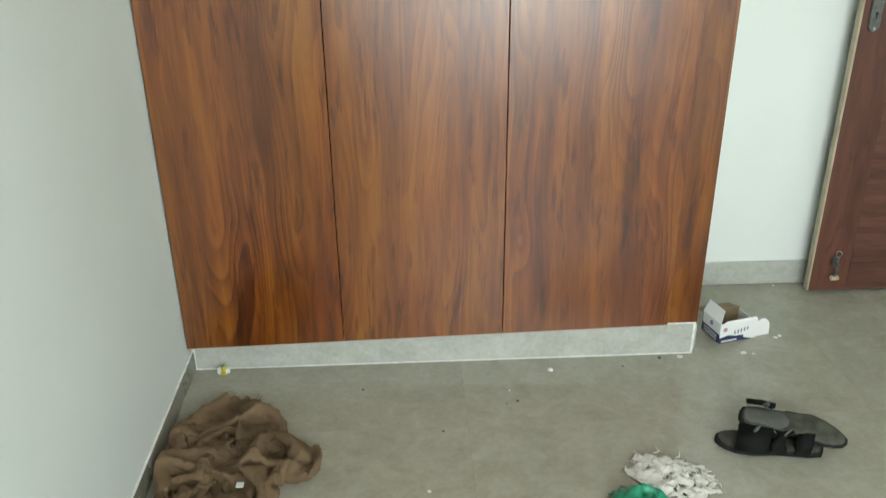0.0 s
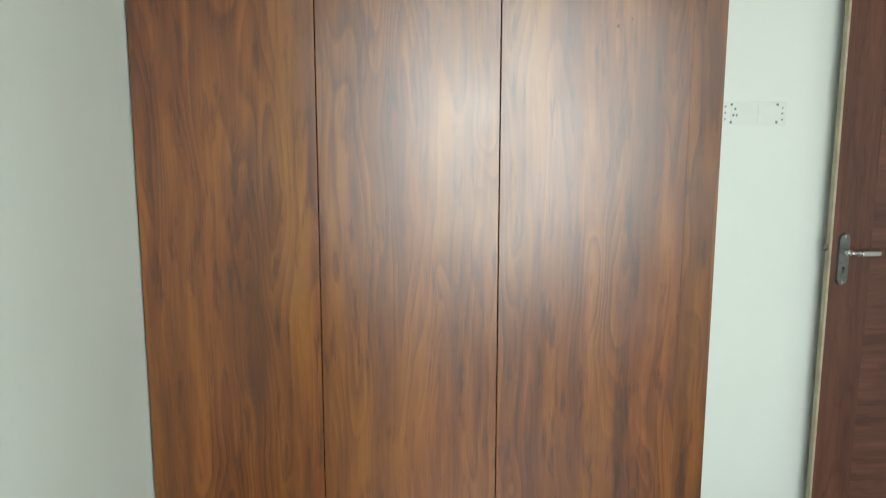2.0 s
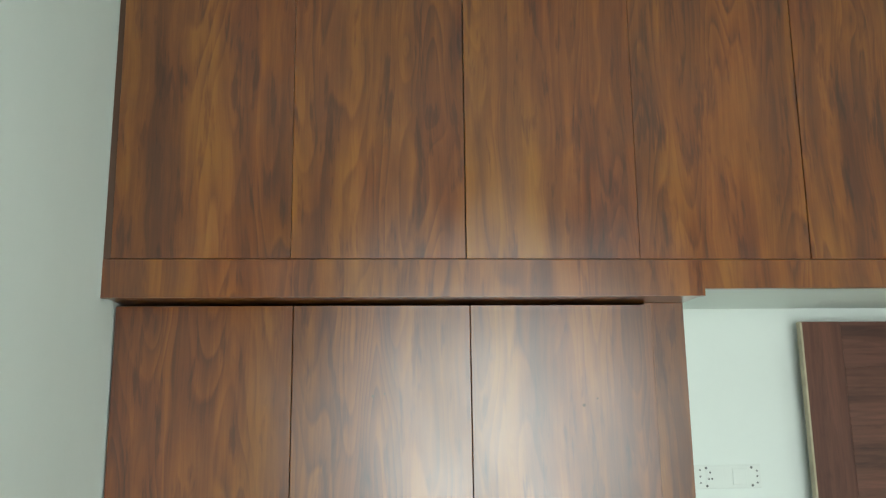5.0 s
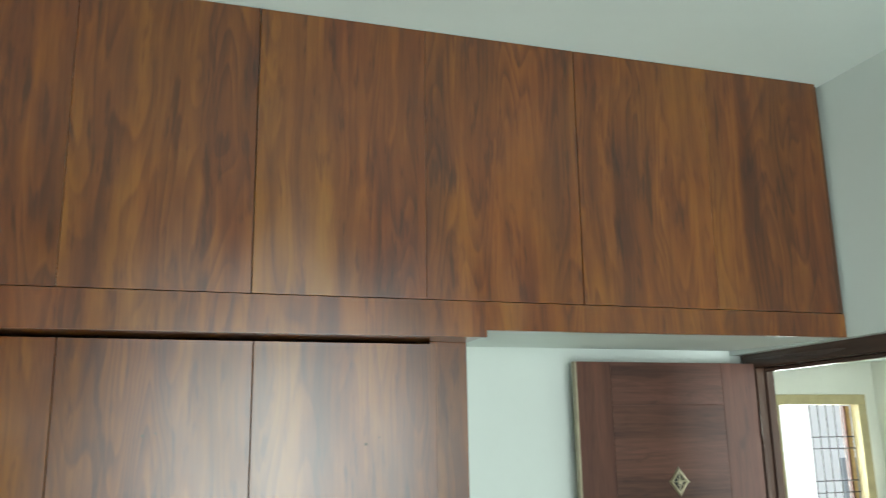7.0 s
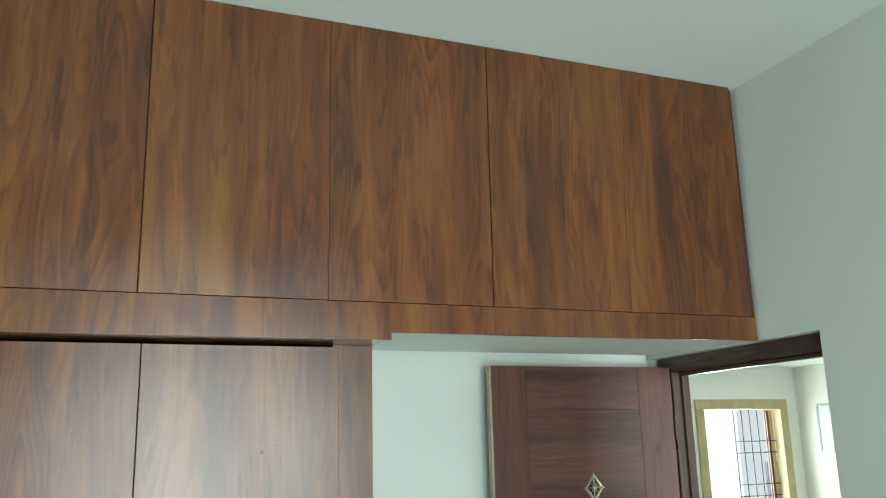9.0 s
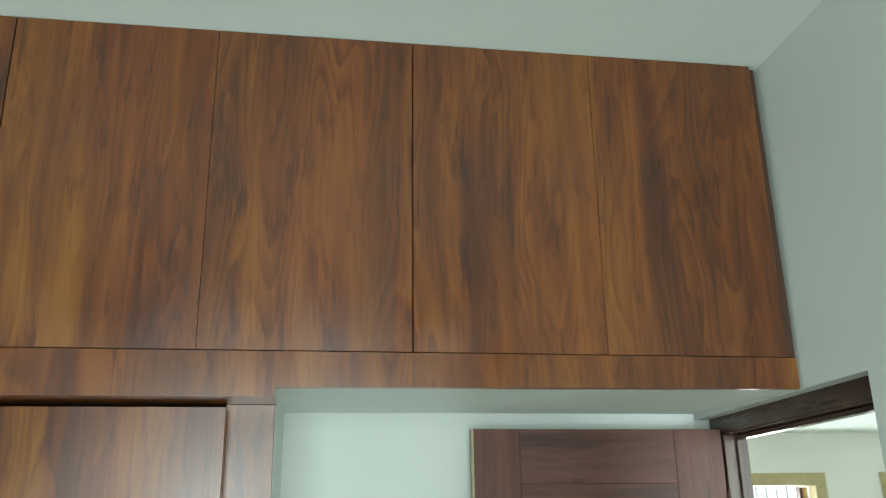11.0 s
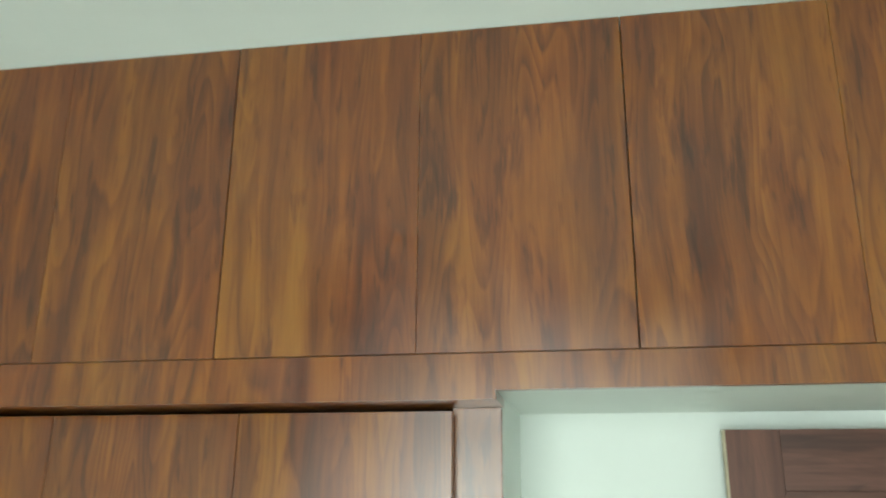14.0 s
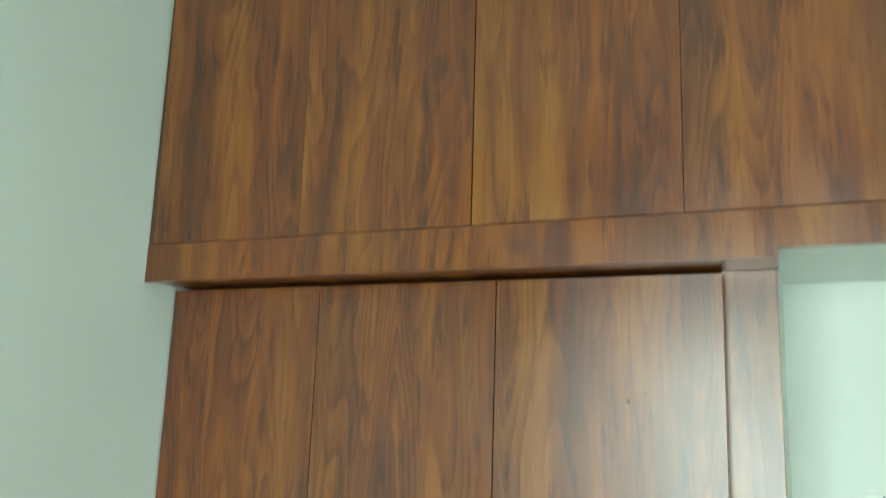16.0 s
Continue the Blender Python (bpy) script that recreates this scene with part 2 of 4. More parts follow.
def stone(name, a, b_, c_, rough, scale=9.0):
    """Polished vitrified tile with cloudy veins and specks."""
    m, t, b, L = material(name)
    v = coords(t, (1, 1, 1), None, 9.0)
    c = ramp(t, tex(t, v, scale, 6, 0.68, 0.6), [(0.32, a), (0.5, b_), (0.68, c_)])
    c = mix(t, 0.35, c, ramp(t, tex(t, v, scale * 6, 5, 0.7), [(0.35, a), (0.65, c_)]))
    speck = ramp(t, tex(t, v, scale * 22, 2, 0.5), [(0.68, (0, 0, 0)), (0.78, (1, 1, 1))])
    c = mix(t, speck, c, mix(t, 0.25, c, tuple(x * 0.4 for x in a)))
    dust = tex(t, coords(t, (1, 1, 1), (4, 2, 0)), 2.2, 6, 0.65)
    L.new(c, b.inputs["Base Color"])
    L.new(ramp(t, dust, [(0.3, (rough + 0.02,) * 3), (0.7, (rough + 0.08,) * 3)]), b.inputs["Roughness"])
    bump(t, tex(t, v, 260, 2), 0.03, 0.001, b)
    return m


TILE = stone("floor_tile_grey", (0.265, 0.25, 0.20), (0.325, 0.31, 0.25), (0.38, 0.362, 0.30), 0.12)
SKIRT = stone("skirting_tile_grey", (0.33, 0.34, 0.30), (0.42, 0.43, 0.385), (0.50, 0.51, 0.47), 0.25, 12)
# west skirting: darkened base colour stands in for the dim reflection it shows
SKIRT_SHADED = stone("skirting_tile_shaded", (0.15, 0.148, 0.115), (0.19, 0.186, 0.145), (0.23, 0.225, 0.18), 0.22, 10)
GROUT = plain("white_grout", (0.80, 0.81, 0.77), 0.85, 0, 0.25, 60)
GROUT_D = plain("floor_grout", (0.35, 0.325, 0.26), 0.9, 0, 0.2, 60)


# ---- building helpers ----
def place_of(ob):
    v = Vector((0, 0, 0))
    while ob:
        v += ob.location
        ob = ob.parent
    return v


def part(name, bm, mat, parent=None, label="", kind="", smooth=False):
    """Links a bmesh, drawn in room coordinates, as one mesh object under its thing."""
    off = place_of(parent) if parent else Vector((0, 0, 0))
    bmesh.ops.translate(bm, verts=bm.verts, vec=-off)
    me = bpy.data.meshes.new(name)
    bmesh.ops.recalc_face_normals(bm, faces=bm.faces)
    bm.to_mesh(me)
    bm.free()
    for m in mat if isinstance(mat, (list, tuple)) else (mat,):
        me.materials.append(m)
    if smooth:
        me.shade_smooth()
    ob = new(name, me)
    ob.parent = parent
    if label:
        ob["label"] = label
    if kind:
        ob["kind"] = kind
    return ob


def thing(name, loc, label, category, group="", kind=""):
    ob = new(name)
    ob.location = loc
    ob.empty_display_size = 0.1
    return tagged(ob, label, category, group, kind)


def solid(name, bm, mat, label, category, kind="", group="", smooth=False):
    return tagged(part(name, bm, mat, smooth=smooth), label, category, group, kind)


def box(x0, x1, y0, y1, z0, z1, bevel=0.0, into=None, segs=1):
    bm = bmesh.new()
    bmesh.ops.create_cube(bm, size=1)
    for v in bm.verts:
        v.co = Vector((x0 + (v.co.x + 0.5) * (x1 - x0), y0 + (v.co.y + 0.5) * (y1 - y0), z0 + (v.co.z + 0.5) * (z1 - z0)))
    if bevel:
        bmesh.ops.bevel(bm, geom=bm.edges[:], offset=bevel, segments=segs, affect="EDGES", profile=0.5)
    return merge(into, bm) if into is not None else bm


def merge(a, b):
    me = bpy.data.meshes.new("tmp")
    b.to_mesh(me)
    b.free()
    a.from_mesh(me)
    bpy.data.meshes.remove(me)
    return a


def rod(p, q, r, n=10, r2=None, into=None):
    p, q = Vector(p), Vector(q)
    bm = bmesh.new()
    bmesh.ops.create_cone(bm, cap_ends=True, segments=n, radius1=r, radius2=r if r2 is None else r2, depth=(q - p).length)
    m = Matrix.Translation((p + q) / 2) @ (q - p).to_track_quat("Z", "Y").to_matrix().to_4x4()
    bmesh.ops.transform(bm, matrix=m, verts=bm.verts)
    return merge(into, bm) if into is not None else bm


def tube(points, r, n=10, into=None):
    """A round bar along a line of points."""
    bm = bmesh.new()
    pts = [Vector(p) for p in points]
    rings = []
    for i, p in enumerate(pts):
        d = (pts[min(i + 1, len(pts) - 1)] - pts[max(i - 1, 0)]).normalized()
        side = d.cross(Vector((0.3, 1, 0.1))).normalized()
        up = d.cross(side)
        rings.append([bm.verts.new(p + r * (math.cos(a) * side + math.sin(a) * up)) for a in [2 * math.pi * k / n for k in range(n)]])
    for a, b in zip(rings, rings[1:]):
        for k in range(n):
            bm.faces.new((a[k], a[(k + 1) % n], b[(k + 1) % n], b[k]))
    bm.faces.new(rings[0])
    bm.faces.new(rings[-1])
    return merge(into, bm) if into is not None else bm


# ---- the room ----
LEFT, RIGHT, REAR, FRONT, TOP = 0.0, 2.915, 0.52, -3.40, 2.985


def lid(x):
    """The ceiling, which falls a little from west to east."""
    return 3.000 - 0.0045 * x


SLAB = 2.10
HALL_X, HALL_Y, HALL_TOP = 8.05, 5.04, 2.54

# left wall
solid("wall_west", box(-0.15, LEFT, FRONT - 0.15, REAR + 0.15, 0, TOP + 0.03), WALL, "pale grey-green painted wall beside the wardrobe", "wall", "structure")
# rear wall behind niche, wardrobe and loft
solid("wall_north", box(LEFT, RIGHT, REAR, REAR + 0.15, 0, TOP + 0.03), WALL_NICHE, "off-white painted wall behind the open door, lightened for hall bounce", "wall", "structure")
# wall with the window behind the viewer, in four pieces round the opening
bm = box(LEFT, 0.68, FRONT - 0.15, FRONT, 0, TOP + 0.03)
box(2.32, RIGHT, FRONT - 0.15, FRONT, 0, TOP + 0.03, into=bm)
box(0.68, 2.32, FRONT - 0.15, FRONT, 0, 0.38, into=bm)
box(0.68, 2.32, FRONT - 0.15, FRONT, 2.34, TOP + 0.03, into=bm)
# unseen; colour set dark so it bounces and reflects little onto the laminate
solid("wall_south", bm, paint("south_wall_darkened", (0.13, 0.12, 0.11)), "unseen wall with a window opening, darkened to cut its reflection", "wall", "structure")
# right wall, with the doorway
DY0, DY1, DTOP = -0.378, 0.52, 2.096
bm = box(RIGHT, RIGHT + 0.114, FRONT - 0.15, DY0, 0, TOP + 0.03)
box(RIGHT, RIGHT + 0.114, DY1, REAR + 0.15, 0, TOP + 0.03, into=bm)
box(RIGHT, RIGHT + 0.114, DY0, DY1, DTOP, TOP + 0.03, into=bm)
solid("wall_east", bm, WALL, "pale grey-green painted wall with the doorway", "wall", "structure")
bm = box(-0.15, RIGHT + 0.114, FRONT - 0.15, REAR + 0.15, 0, 0.12)
for v in bm.verts:
    v.co.z += lid(v.co.x)
solid("ceiling", bm, CEIL, "pale painted flat ceiling", "ceiling", "structure")
# concrete loft slab, painted white beneath
bm = box(LEFT, RIGHT, -0.105, REAR, 2.096, 2.170)
for v in bm.verts:
    if v.co.z < 2.1 and v.co.y > 0:
        v.co.z += 0.020
solid("loft_slab", bm, WALL_NICHE, "white painted underside of the loft shelf, lightened for hall bounce", "slab", "structure")
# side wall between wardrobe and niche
solid("wall_partition", box(1.600, 1.630, 0.066, REAR, 0.0, SLAB + 0.02), WALL_NICHE, "thin off-white side wall of the wardrobe recess, lightened for hall bounce", "wall", "structure")

# floor: bed with large tiles on it
floor = solid("floor", box(-0.15, HALL_X + 0.15, FRONT - 0.15, HALL_Y + 0.15, -0.15, -0.012), GROUT_D, "polished grey-beige floor tiles with thin joints", "floor", "structure")


def tile_run(x_edges, y_edges):
    for x0, x1 in zip(x_edges, x_edges[1:]):
        for y0, y1 in zip(y_edges, y_edges[1:]):
            g = 0.0001
            part("tile", box(x0 + g, x1 - g, y0 + g, y1 - g, -0.014, 0.0, 0.0002), TILE, floor)


# ---- wardrobe ----
wardrobe = thing("wardrobe", (0.8, 0.2, 0.0), "tall three-door built-in wardrobe in reddish walnut laminate", "wardrobe")
part("carcass", box(0.004, 1.596, 0.070, 0.50, 0.12, 2.068), CARCASS, wardrobe)
part("carcass_front", box(0.003, 1.50, 0.024, 0.066, 0.135, 2.05), CARCASS, wardrobe)
DOORS = (0.004, 0.492, 0.991, 1.519)
for i in range(3):
    bm = box(DOORS[i] + 0.0011, DOORS[i + 1] - 0.0011, 0.0, 0.019, 0.0, 2.062, 0.0012)
    for v in bm.verts:
        if v.co.z < 1:
            v.co.z += 0.106 + 0.0200 * v.co.x
    part("door", bm, WOOD, wardrobe)
PALE = plain("pale_raw_edge", (0.50, 0.40, 0.33), 0.8)
for i in range(3):
    bm = box(DOORS[i] + 0.002, DOORS[i + 1] - 0.002, 0.0008, 0.018, -0.0022, -0.0002)
    for v in bm.verts:
        v.co.z += 0.106 + 0.0200 * v.co.x
    part("bottom_edge", bm, PALE, wardrobe, "pale unfinished bottom edge")
FILL = plain("hole_filler", (0.085, 0.042, 0.022), 0.6)
FILL_G = plain("greenish_filler", (0.10, 0.072, 0.045), 0.6)
for x, z, r, mt in ((0.716, 1.809, 0.0042, FILL_G), (0.748, 1.815, 0.003, FILL_G), (1.309, 1.778, 0.0045, FILL), (1.348, 1.796, 0.0028, FILL)):
    part("filled_hole", rod((x, -0.0004, z), (x, 0.004, z), r, 12), mt, wardrobe, "dark filled screw hole")
part("filler_strip", box(1.512, 1.629, 0.044, 0.064, 0.116, 2.074, 0.0012), WOOD, wardrobe, "recessed laminate filler strip")
part("soffit", box(0.002, 1.633, -0.105, 0.060, 2.074, 2.0955, 0.0005), WOOD, wardrobe, "laminate soffit over the doors")

# plinth under the wardrobe: tiles with white grout along the edges
plinth = solid("plinth", box(0.0, 1.622, 0.060, 0.09, 0.0, 0.116), GROUT, "grey stone-look tile plinth under the wardrobe", "plinth", "structure")
for x0, x1 in ((0.002, 0.6), (0.6003, 1.2000), (1.2003, 1.618)):
    part("tile", box(x0, x1, 0.046, 0.061, 0.001, 0.112, 0.0003), SKIRT, plinth)
part("grout_line", box(1.6185, 1.6265, 0.044, 0.060, 0.0, 0.116, 0.001), GROUT, plinth)
part("grout_line", box(1.515, 1.626, 0.0435, 0.060, 0.1122, 0.1185, 0.001), GROUT, plinth)
part("grout_line", box(0.006, 1.618, 0.0425, 0.0455, 0.0, 0.004, 0.0008), GROUT, plinth)
part("grout_line", box(0.0085, 0.0125, 0.0435, 0.0455, 0.004, 0.106, 0.0006), GROUT, plinth)

# skirtings
skirt = thing("baseboard", (1.0, 0.5, 0.0), "flush grey tile skirting round the room", "skirting", "", "structure")
for x0, x1 in ((1.632, 2.26), (2.262, 2.914)):
    part("tile", box(x0, x1, 0.508, 0.519, 0.001, 0.094, 0.001), SKIRT, skirt)
part("tile", box(1.6305, 1.641, 0.068, 0.507, 0.001, 0.094, 0.001), SKIRT, skirt)
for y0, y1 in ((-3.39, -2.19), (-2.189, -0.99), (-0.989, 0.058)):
    part("tile", box(0.001, 0.008, y0, y1, 0.001, 0.066, 0.001), SKIRT_SHADED, skirt, "polished skirting tile with its dark reflection put into the colour")
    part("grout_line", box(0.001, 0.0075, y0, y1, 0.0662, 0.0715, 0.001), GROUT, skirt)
for y0, y1 in ((-3.39, -1.9), (-1.899, -0.40)):
    part("tile", box(2.905, 2.914, y0, y1, 0.001, 0.094, 0.001), SKIRT, skirt)

# ---- loft cabinet ----
loft = thing("loft_cabinet", (1.45, 0.1, SLAB + 0.07), "wall-to-wall six-door loft cabinet in walnut laminate", "cabinet")
part("carcass", box(0.03, 2.88, -0.098, 0.50, SLAB + 0.075, TOP - 0.01), CARCASS, loft)
bm = bmesh.new()
edge = ((0.001, 2.068), (1.634, 2.070), (1.634, 2.090), (2.906, 2.095), (2.906, 2.172), (0.001, 2.172))
face = bm.faces.new([bm.verts.new((x, -0.124, z)) for x, z in edge])
out = bmesh.ops.extrude_face_region(bm, geom=[face])
bmesh.ops.translate(bm, verts=[g for g in out["geom"] if isinstance(g, bmesh.types.BMVert)], vec=(0, 0.018, 0))
part("fascia", bm, WOOD, loft, "plain laminate fascia below the doors")
part("side_filler", box(0.001, 0.024, -0.122, -0.10, 2.173, TOP + 0.001, 0.001), EDGE, loft)
part("side_filler", box(2.878, 2.906, -0.122, -0.10, 2.173, TOP + 0.001, 0.001), EDGE, loft)
CAULK = plain("white_caulk", (0.66, 0.69, 0.66), 0.7, 0, 0.15, 40)
part("caulk_line", box(0.0004, 0.0018, -0.1262, -0.1225, 2.066, 2.992, 0.0003), CAULK, loft, "thin white sealant against the wall")
LSEAM = (0.022, 0.495, 0.970, 1.455, 1.947, 2.420, 2.884)
LGAP = (0.0, 0.0005, 0.0016, 0.0005, 0.0016, 0.0005, 0.0)
for i in range(6):
    bm = box(LSEAM[i] + LGAP[i], LSEAM[i + 1] - LGAP[i + 1], -0.1265, -0.1085, 2.174, 2.980, 0.0006)
    for v in bm.verts:
        if v.co.z > 2.5:
            v.co.z += lid(v.co.x) - 2.982
            v.co.y -= 0.013
    part("door", bm, WOOD, loft)

# ---- doorway, frame and open door ----
frame_1 = thing("door_frame", (RIGHT, 0.0, 0.0), "dark brown stained wooden door frame", "door frame", "", "structure")
FX0, FX1, JY = 2.958, 3.026, 0.420
part("jamb", box(FX0, FX1, JY, 0.506, 0.0, 2.0405, 0.002), FRAME, frame_1)
part("jamb", box(FX0, FX1, DY0 + 0.002, -0.338, 0.0, 2.0405, 0.002), FRAME, frame_1)
part("head", box(FX0, FX1, DY0 + 0.002, 0.506, 2.041, 2.110, 0.003), FRAME_Y, frame_1)
part("stop", box(2.995, FX1 + 0.002, -0.337, JY, 2.026, 2.0405, 0.003), FRAME_Y, frame_1)
part("stop", box(2.995, FX1 + 0.002, JY - 0.012, JY - 0.0005, 0.0, 2.0255, 0.001), FRAME, frame_1)

DX0, DX1, DF = 2.182, 2.952, 0.424
door = thing("door_1", (DX1, DF, 0.01), "open reddish-brown wooden door with a steel lever handle", "door")
part("core", box(DX0 + 0.003, DX1, DF + 0.006, DF + 0.038, 0.012, 2.058), DOOR_V, door)
part("stile", box(DX0, 2.322, DF, DF + 0.010, 0.012, 2.058, 0.001), DOOR_V, door)
part("stile", box(2.800, DX1, DF, DF + 0.010, 0.012, 2.058, 0.001), DOOR_V, door)
ZP = (0.012, 0.24, 0.52, 0.80, 1.08, 1.36, 1.90, 2.058)
for z0, z1 in zip(ZP, ZP[1:]):
    part("panel", box(2.3224, 2.7996, DF + 0.0008, DF + 0.010, z0 + 0.0002, z1 - 0.0002, 0.0006), DOOR_H, door)
part("lipping", box(DX0 - 0.006, DX0 + 0.0025, DF - 0.001, DF + 0.026, 0.012, 2.058, 0.0015), LIPPING, door, "bare pale wood edge")

# lever handle on its back plate
bm = bmesh.new()
rim = [(2.225 + 0.021 * math.cos(u), 1.119 + 0.021 * math.sin(u)) for u in [math.pi * k / 12 for k in range(13)]]
rim += [(2.225 + 0.021 * math.cos(u), 0.981 + 0.021 * math.sin(u)) for u in [math.pi + math.pi * k / 12 for k in range(13)]]
face = bm.faces.new([bm.verts.new((x, DF - 0.0005, z)) for x, z in rim])
out = bmesh.ops.extrude_face_region(bm, geom=[face])
top = [g for g in out["geom"] if isinstance(g, bmesh.types.BMVert)]
for v in top:
    v.co = Vector((2.225 + (v.co.x - 2.225) * 0.84, DF - 0.0085, 1.05 + (v.co.z - 1.05) * 0.965))
hd = part("lock_plate", bm, OLDSTEEL, door, "dull steel lock plate with rounded ends")
bm = rod((2.225, DF - 0.006, 1.077), (2.225, DF - 0.045, 1.077), 0.011, 14)
tube([(2.225, DF - 0.043, 1.077), (2.234, DF - 0.048, 1.078), (2.254, DF - 0.049, 1.077)], 0.0075, 12, into=bm)
part("lever", bm, CHROME, hd, "polished steel lever neck", smooth=True)
part("collar", rod((2.250, DF - 0.049, 1.077), (2.262, DF - 0.049, 1.0765), 0.0098, 14), CHROME, hd, smooth=True)
part("grip", box(2.2625, 2.331, DF - 0.054, DF - 0.043, 1.0675, 1.0850, 0.004, segs=3), CHROME, hd, "flat brushed steel grip")
part("latch", box(DX0 - 0.019, DX0 - 0.0055, DF + 0.008, DF + 0.020, 1.079, 1.099, 0.002), OLDSTEEL, door, "latch bolt in the door's edge")
bm = rod((2.225, DF - 0.0095, 1.020), (2.225, DF - 0.0075, 1.020), 0.0055, 12)
box(2.2232, 2.2268, DF - 0.0095, DF - 0.0075, 1.003, 1.018, into=bm)
part("keyhole", bm, BLACK, hd)
for z in (0.972, 1.130):
    part("screw", rod((2.225, DF - 0.0105, z), (2.225, DF - 0.0075, z), 0.0045, 10), CHROME, hd)

# diamond-shaped ornamental peephole
kx, kz = 2.577, 1.622
bm = bmesh.new()
for s, y in ((0.048, DF - 0.001), (0.042, DF - 0.007), (0.034, DF - 0.007), (0.031, DF - 0.004)):
    for dx, dz in ((0, 1.12), (0.88, 0), (0, -1.12), (-0.88, 0)):
        bm.verts.new((kx + s * dx, y, kz + s * dz))
bm.verts.ensure_lookup_table()
for r in range(3):
    for k in range(4):
        a, b = r * 4 + k, r * 4 + (k + 1) % 4
        bm.faces.new([bm.verts[i] for i in (a, b, b + 4, a + 4)])
pk = part("peephole", bm, BRASS, door, "diamond-shaped brass peephole plate")
bm = bmesh.new()
bm.faces.new([bm.verts.new((kx + 0.0275 * dx, DF - 0.0035, kz + 0.0275 * dz)) for dx, dz in ((0, 1.12), (0.88, 0), (0, -1.12), (-0.88, 0))])
part("backing", bm, BLACK, pk)
for k in range(8):
    a = k * math.pi / 4
    r = 0.027 if k % 2 == 0 else 0.018
    part("ray", rod((kx + 0.005 * math.cos(a), DF - 0.0052, kz + 0.006 * math.sin(a)), (kx + 0.88 * r * math.cos(a), DF - 0.0052, kz + 1.12 * r * math.sin(a)), 0.0016, 6), BRASS, pk)
part("lens", rod((kx, DF - 0.003, kz), (kx, DF - 0.011, kz), 0.008, 14), BRASS, pk)
for s0, s1 in ((0, 1), (1, 2), (2, 3), (3, 0)):
    c4 = ((0, 1.12), (0.88, 0), (0, -1.12), (-0.88, 0))
    a, b = Vector((kx + 0.078 * c4[s0][0], DF + 0.0012, kz + 0.078 * c4[s0][1])), Vector((kx + 0.078 * c4[s1][0], DF + 0.0012, kz + 0.078 * c4[s1][1]))
    part("engraved_line", rod(a, b, 0.0007, 5), EDGE, pk, "thin lozenge groove round the peephole")
part("pull", tube([(kx, DF - 0.010, kz + 0.004), (kx + 0.02, DF - 0.016, kz + 0.002), (kx + 0.036, DF - 0.012, kz - 0.001)], 0.0035, 8), BRASS, pk)

# foot bolt low on the leaf
fb = part("foot_stop", box(2.246, 2.274, DF - 0.012, DF - 0.0005, 0.112, 0.150, 0.003), OLDSTEEL, door, "dull steel fold-down door stop")
part("arm", tube([(2.262, DF - 0.012, 0.145), (2.260, DF - 0.030, 0.128), (2.256, DF - 0.034, 0.100), (2.254, DF - 0.030, 0.085)], 0.006, 8), OLDSTEEL, fb)
part("ring", tube([(2.262 + 0.011 * math.cos(a), DF - 0.020, 0.168 + 0.011 * math.sin(a)) for a in [2 * math.pi * k / 14 for k in range(15)]], 0.003, 6), CHROME, fb)
part("foot", box(2.240, 2.272, DF - 0.040, DF - 0.022, 0.070, 0.086, 0.004), LIPPING, fb)
for z in (0.25, 1.05, 1.83):
    part("hinge", rod((2.955, DF - 0.006, z - 0.05), (2.955, DF - 0.006, z + 0.05), 0.005, 12), FRAME, door, "dark painted butt hinge")

# ---- switch plate on the rear wall ----
sw = thing("switch_board", (1.925, REAR, 1.54), "white modular socket board on the wall", "switch board")
part("plate", box(1.800, 2.036, REAR - 0.004, REAR - 0.0005, 1.500, 1.578, 0.0015), WHITE_PL, sw)
part("socket", box(1.842, 1.902, REAR - 0.0055, REAR - 0.0038, 1.506, 1.572, 0.001), WHITE_PL, sw)
part("rocker", box(1.935, 1.985, REAR - 0.0065, REAR - 0.0038, 1.512, 1.566, 0.0015), WHITE_PL, sw)
for dx, dz, r in ((0.038, 0.066, .0042), (0.038, 0.010, .0042), (0.052, 0.052, .0036), (0.046, 0.032, .0036), (0.058, 0.032, .0036), (0.015, 0.060, .003), (0.015, 0.040, .003), (0.015, 0.020, .003),
                  (0.208, 0.066, .0042), (0.208, 0.010, .0042), (0.228, 0.055, .003), (0.228, 0.038, .003), (0.228, 0.018, .003)):
    part("hole", rod((1.808 + dx * 0.935, REAR - 0.0066, 1.499 + dz * 1.06), (1.808 + dx * 0.935, REAR - 0.0030, 1.499 + dz * 1.06), r, 10), OLDSTEEL, sw)

# ---- ceiling hook ----
hx, hy, hz = 0.748, -0.605, TOP
pts = [(-0.017, 0), (-0.017, -0.030)] + [(-0.017 * math.cos(a), -0.036 - 0.019 * math.sin(a)) for a in [math.pi * k / 10 for k in range(11)]] + [(0.017, -0.030), (0.017, -0.006)]
solid("ceiling_hook", tube([(hx + u * 0.79, hy + u * 0.6, hz + w) for u, w in pts], 0.0055, 10), WHITE_PL, "white painted steel U-hook in the ceiling", "hook", smooth=True)

# ---- the room beyond the doorway ----
# unseen south wall; its opening is only there to let the fill lamp in
bm = box(RIGHT + 0.114, 3.48, FRONT - 0.15, FRONT, 0, HALL_TOP)
box(4.92, HALL_X + 0.15, FRONT - 0.15, FRONT, 0, HALL_TOP, into=bm)
box(3.48, 4.92, FRONT - 0.15, FRONT, 0, 0.25, into=bm)
box(3.48, 4.92, FRONT - 0.15, FRONT, 2.35, HALL_TOP, into=bm)
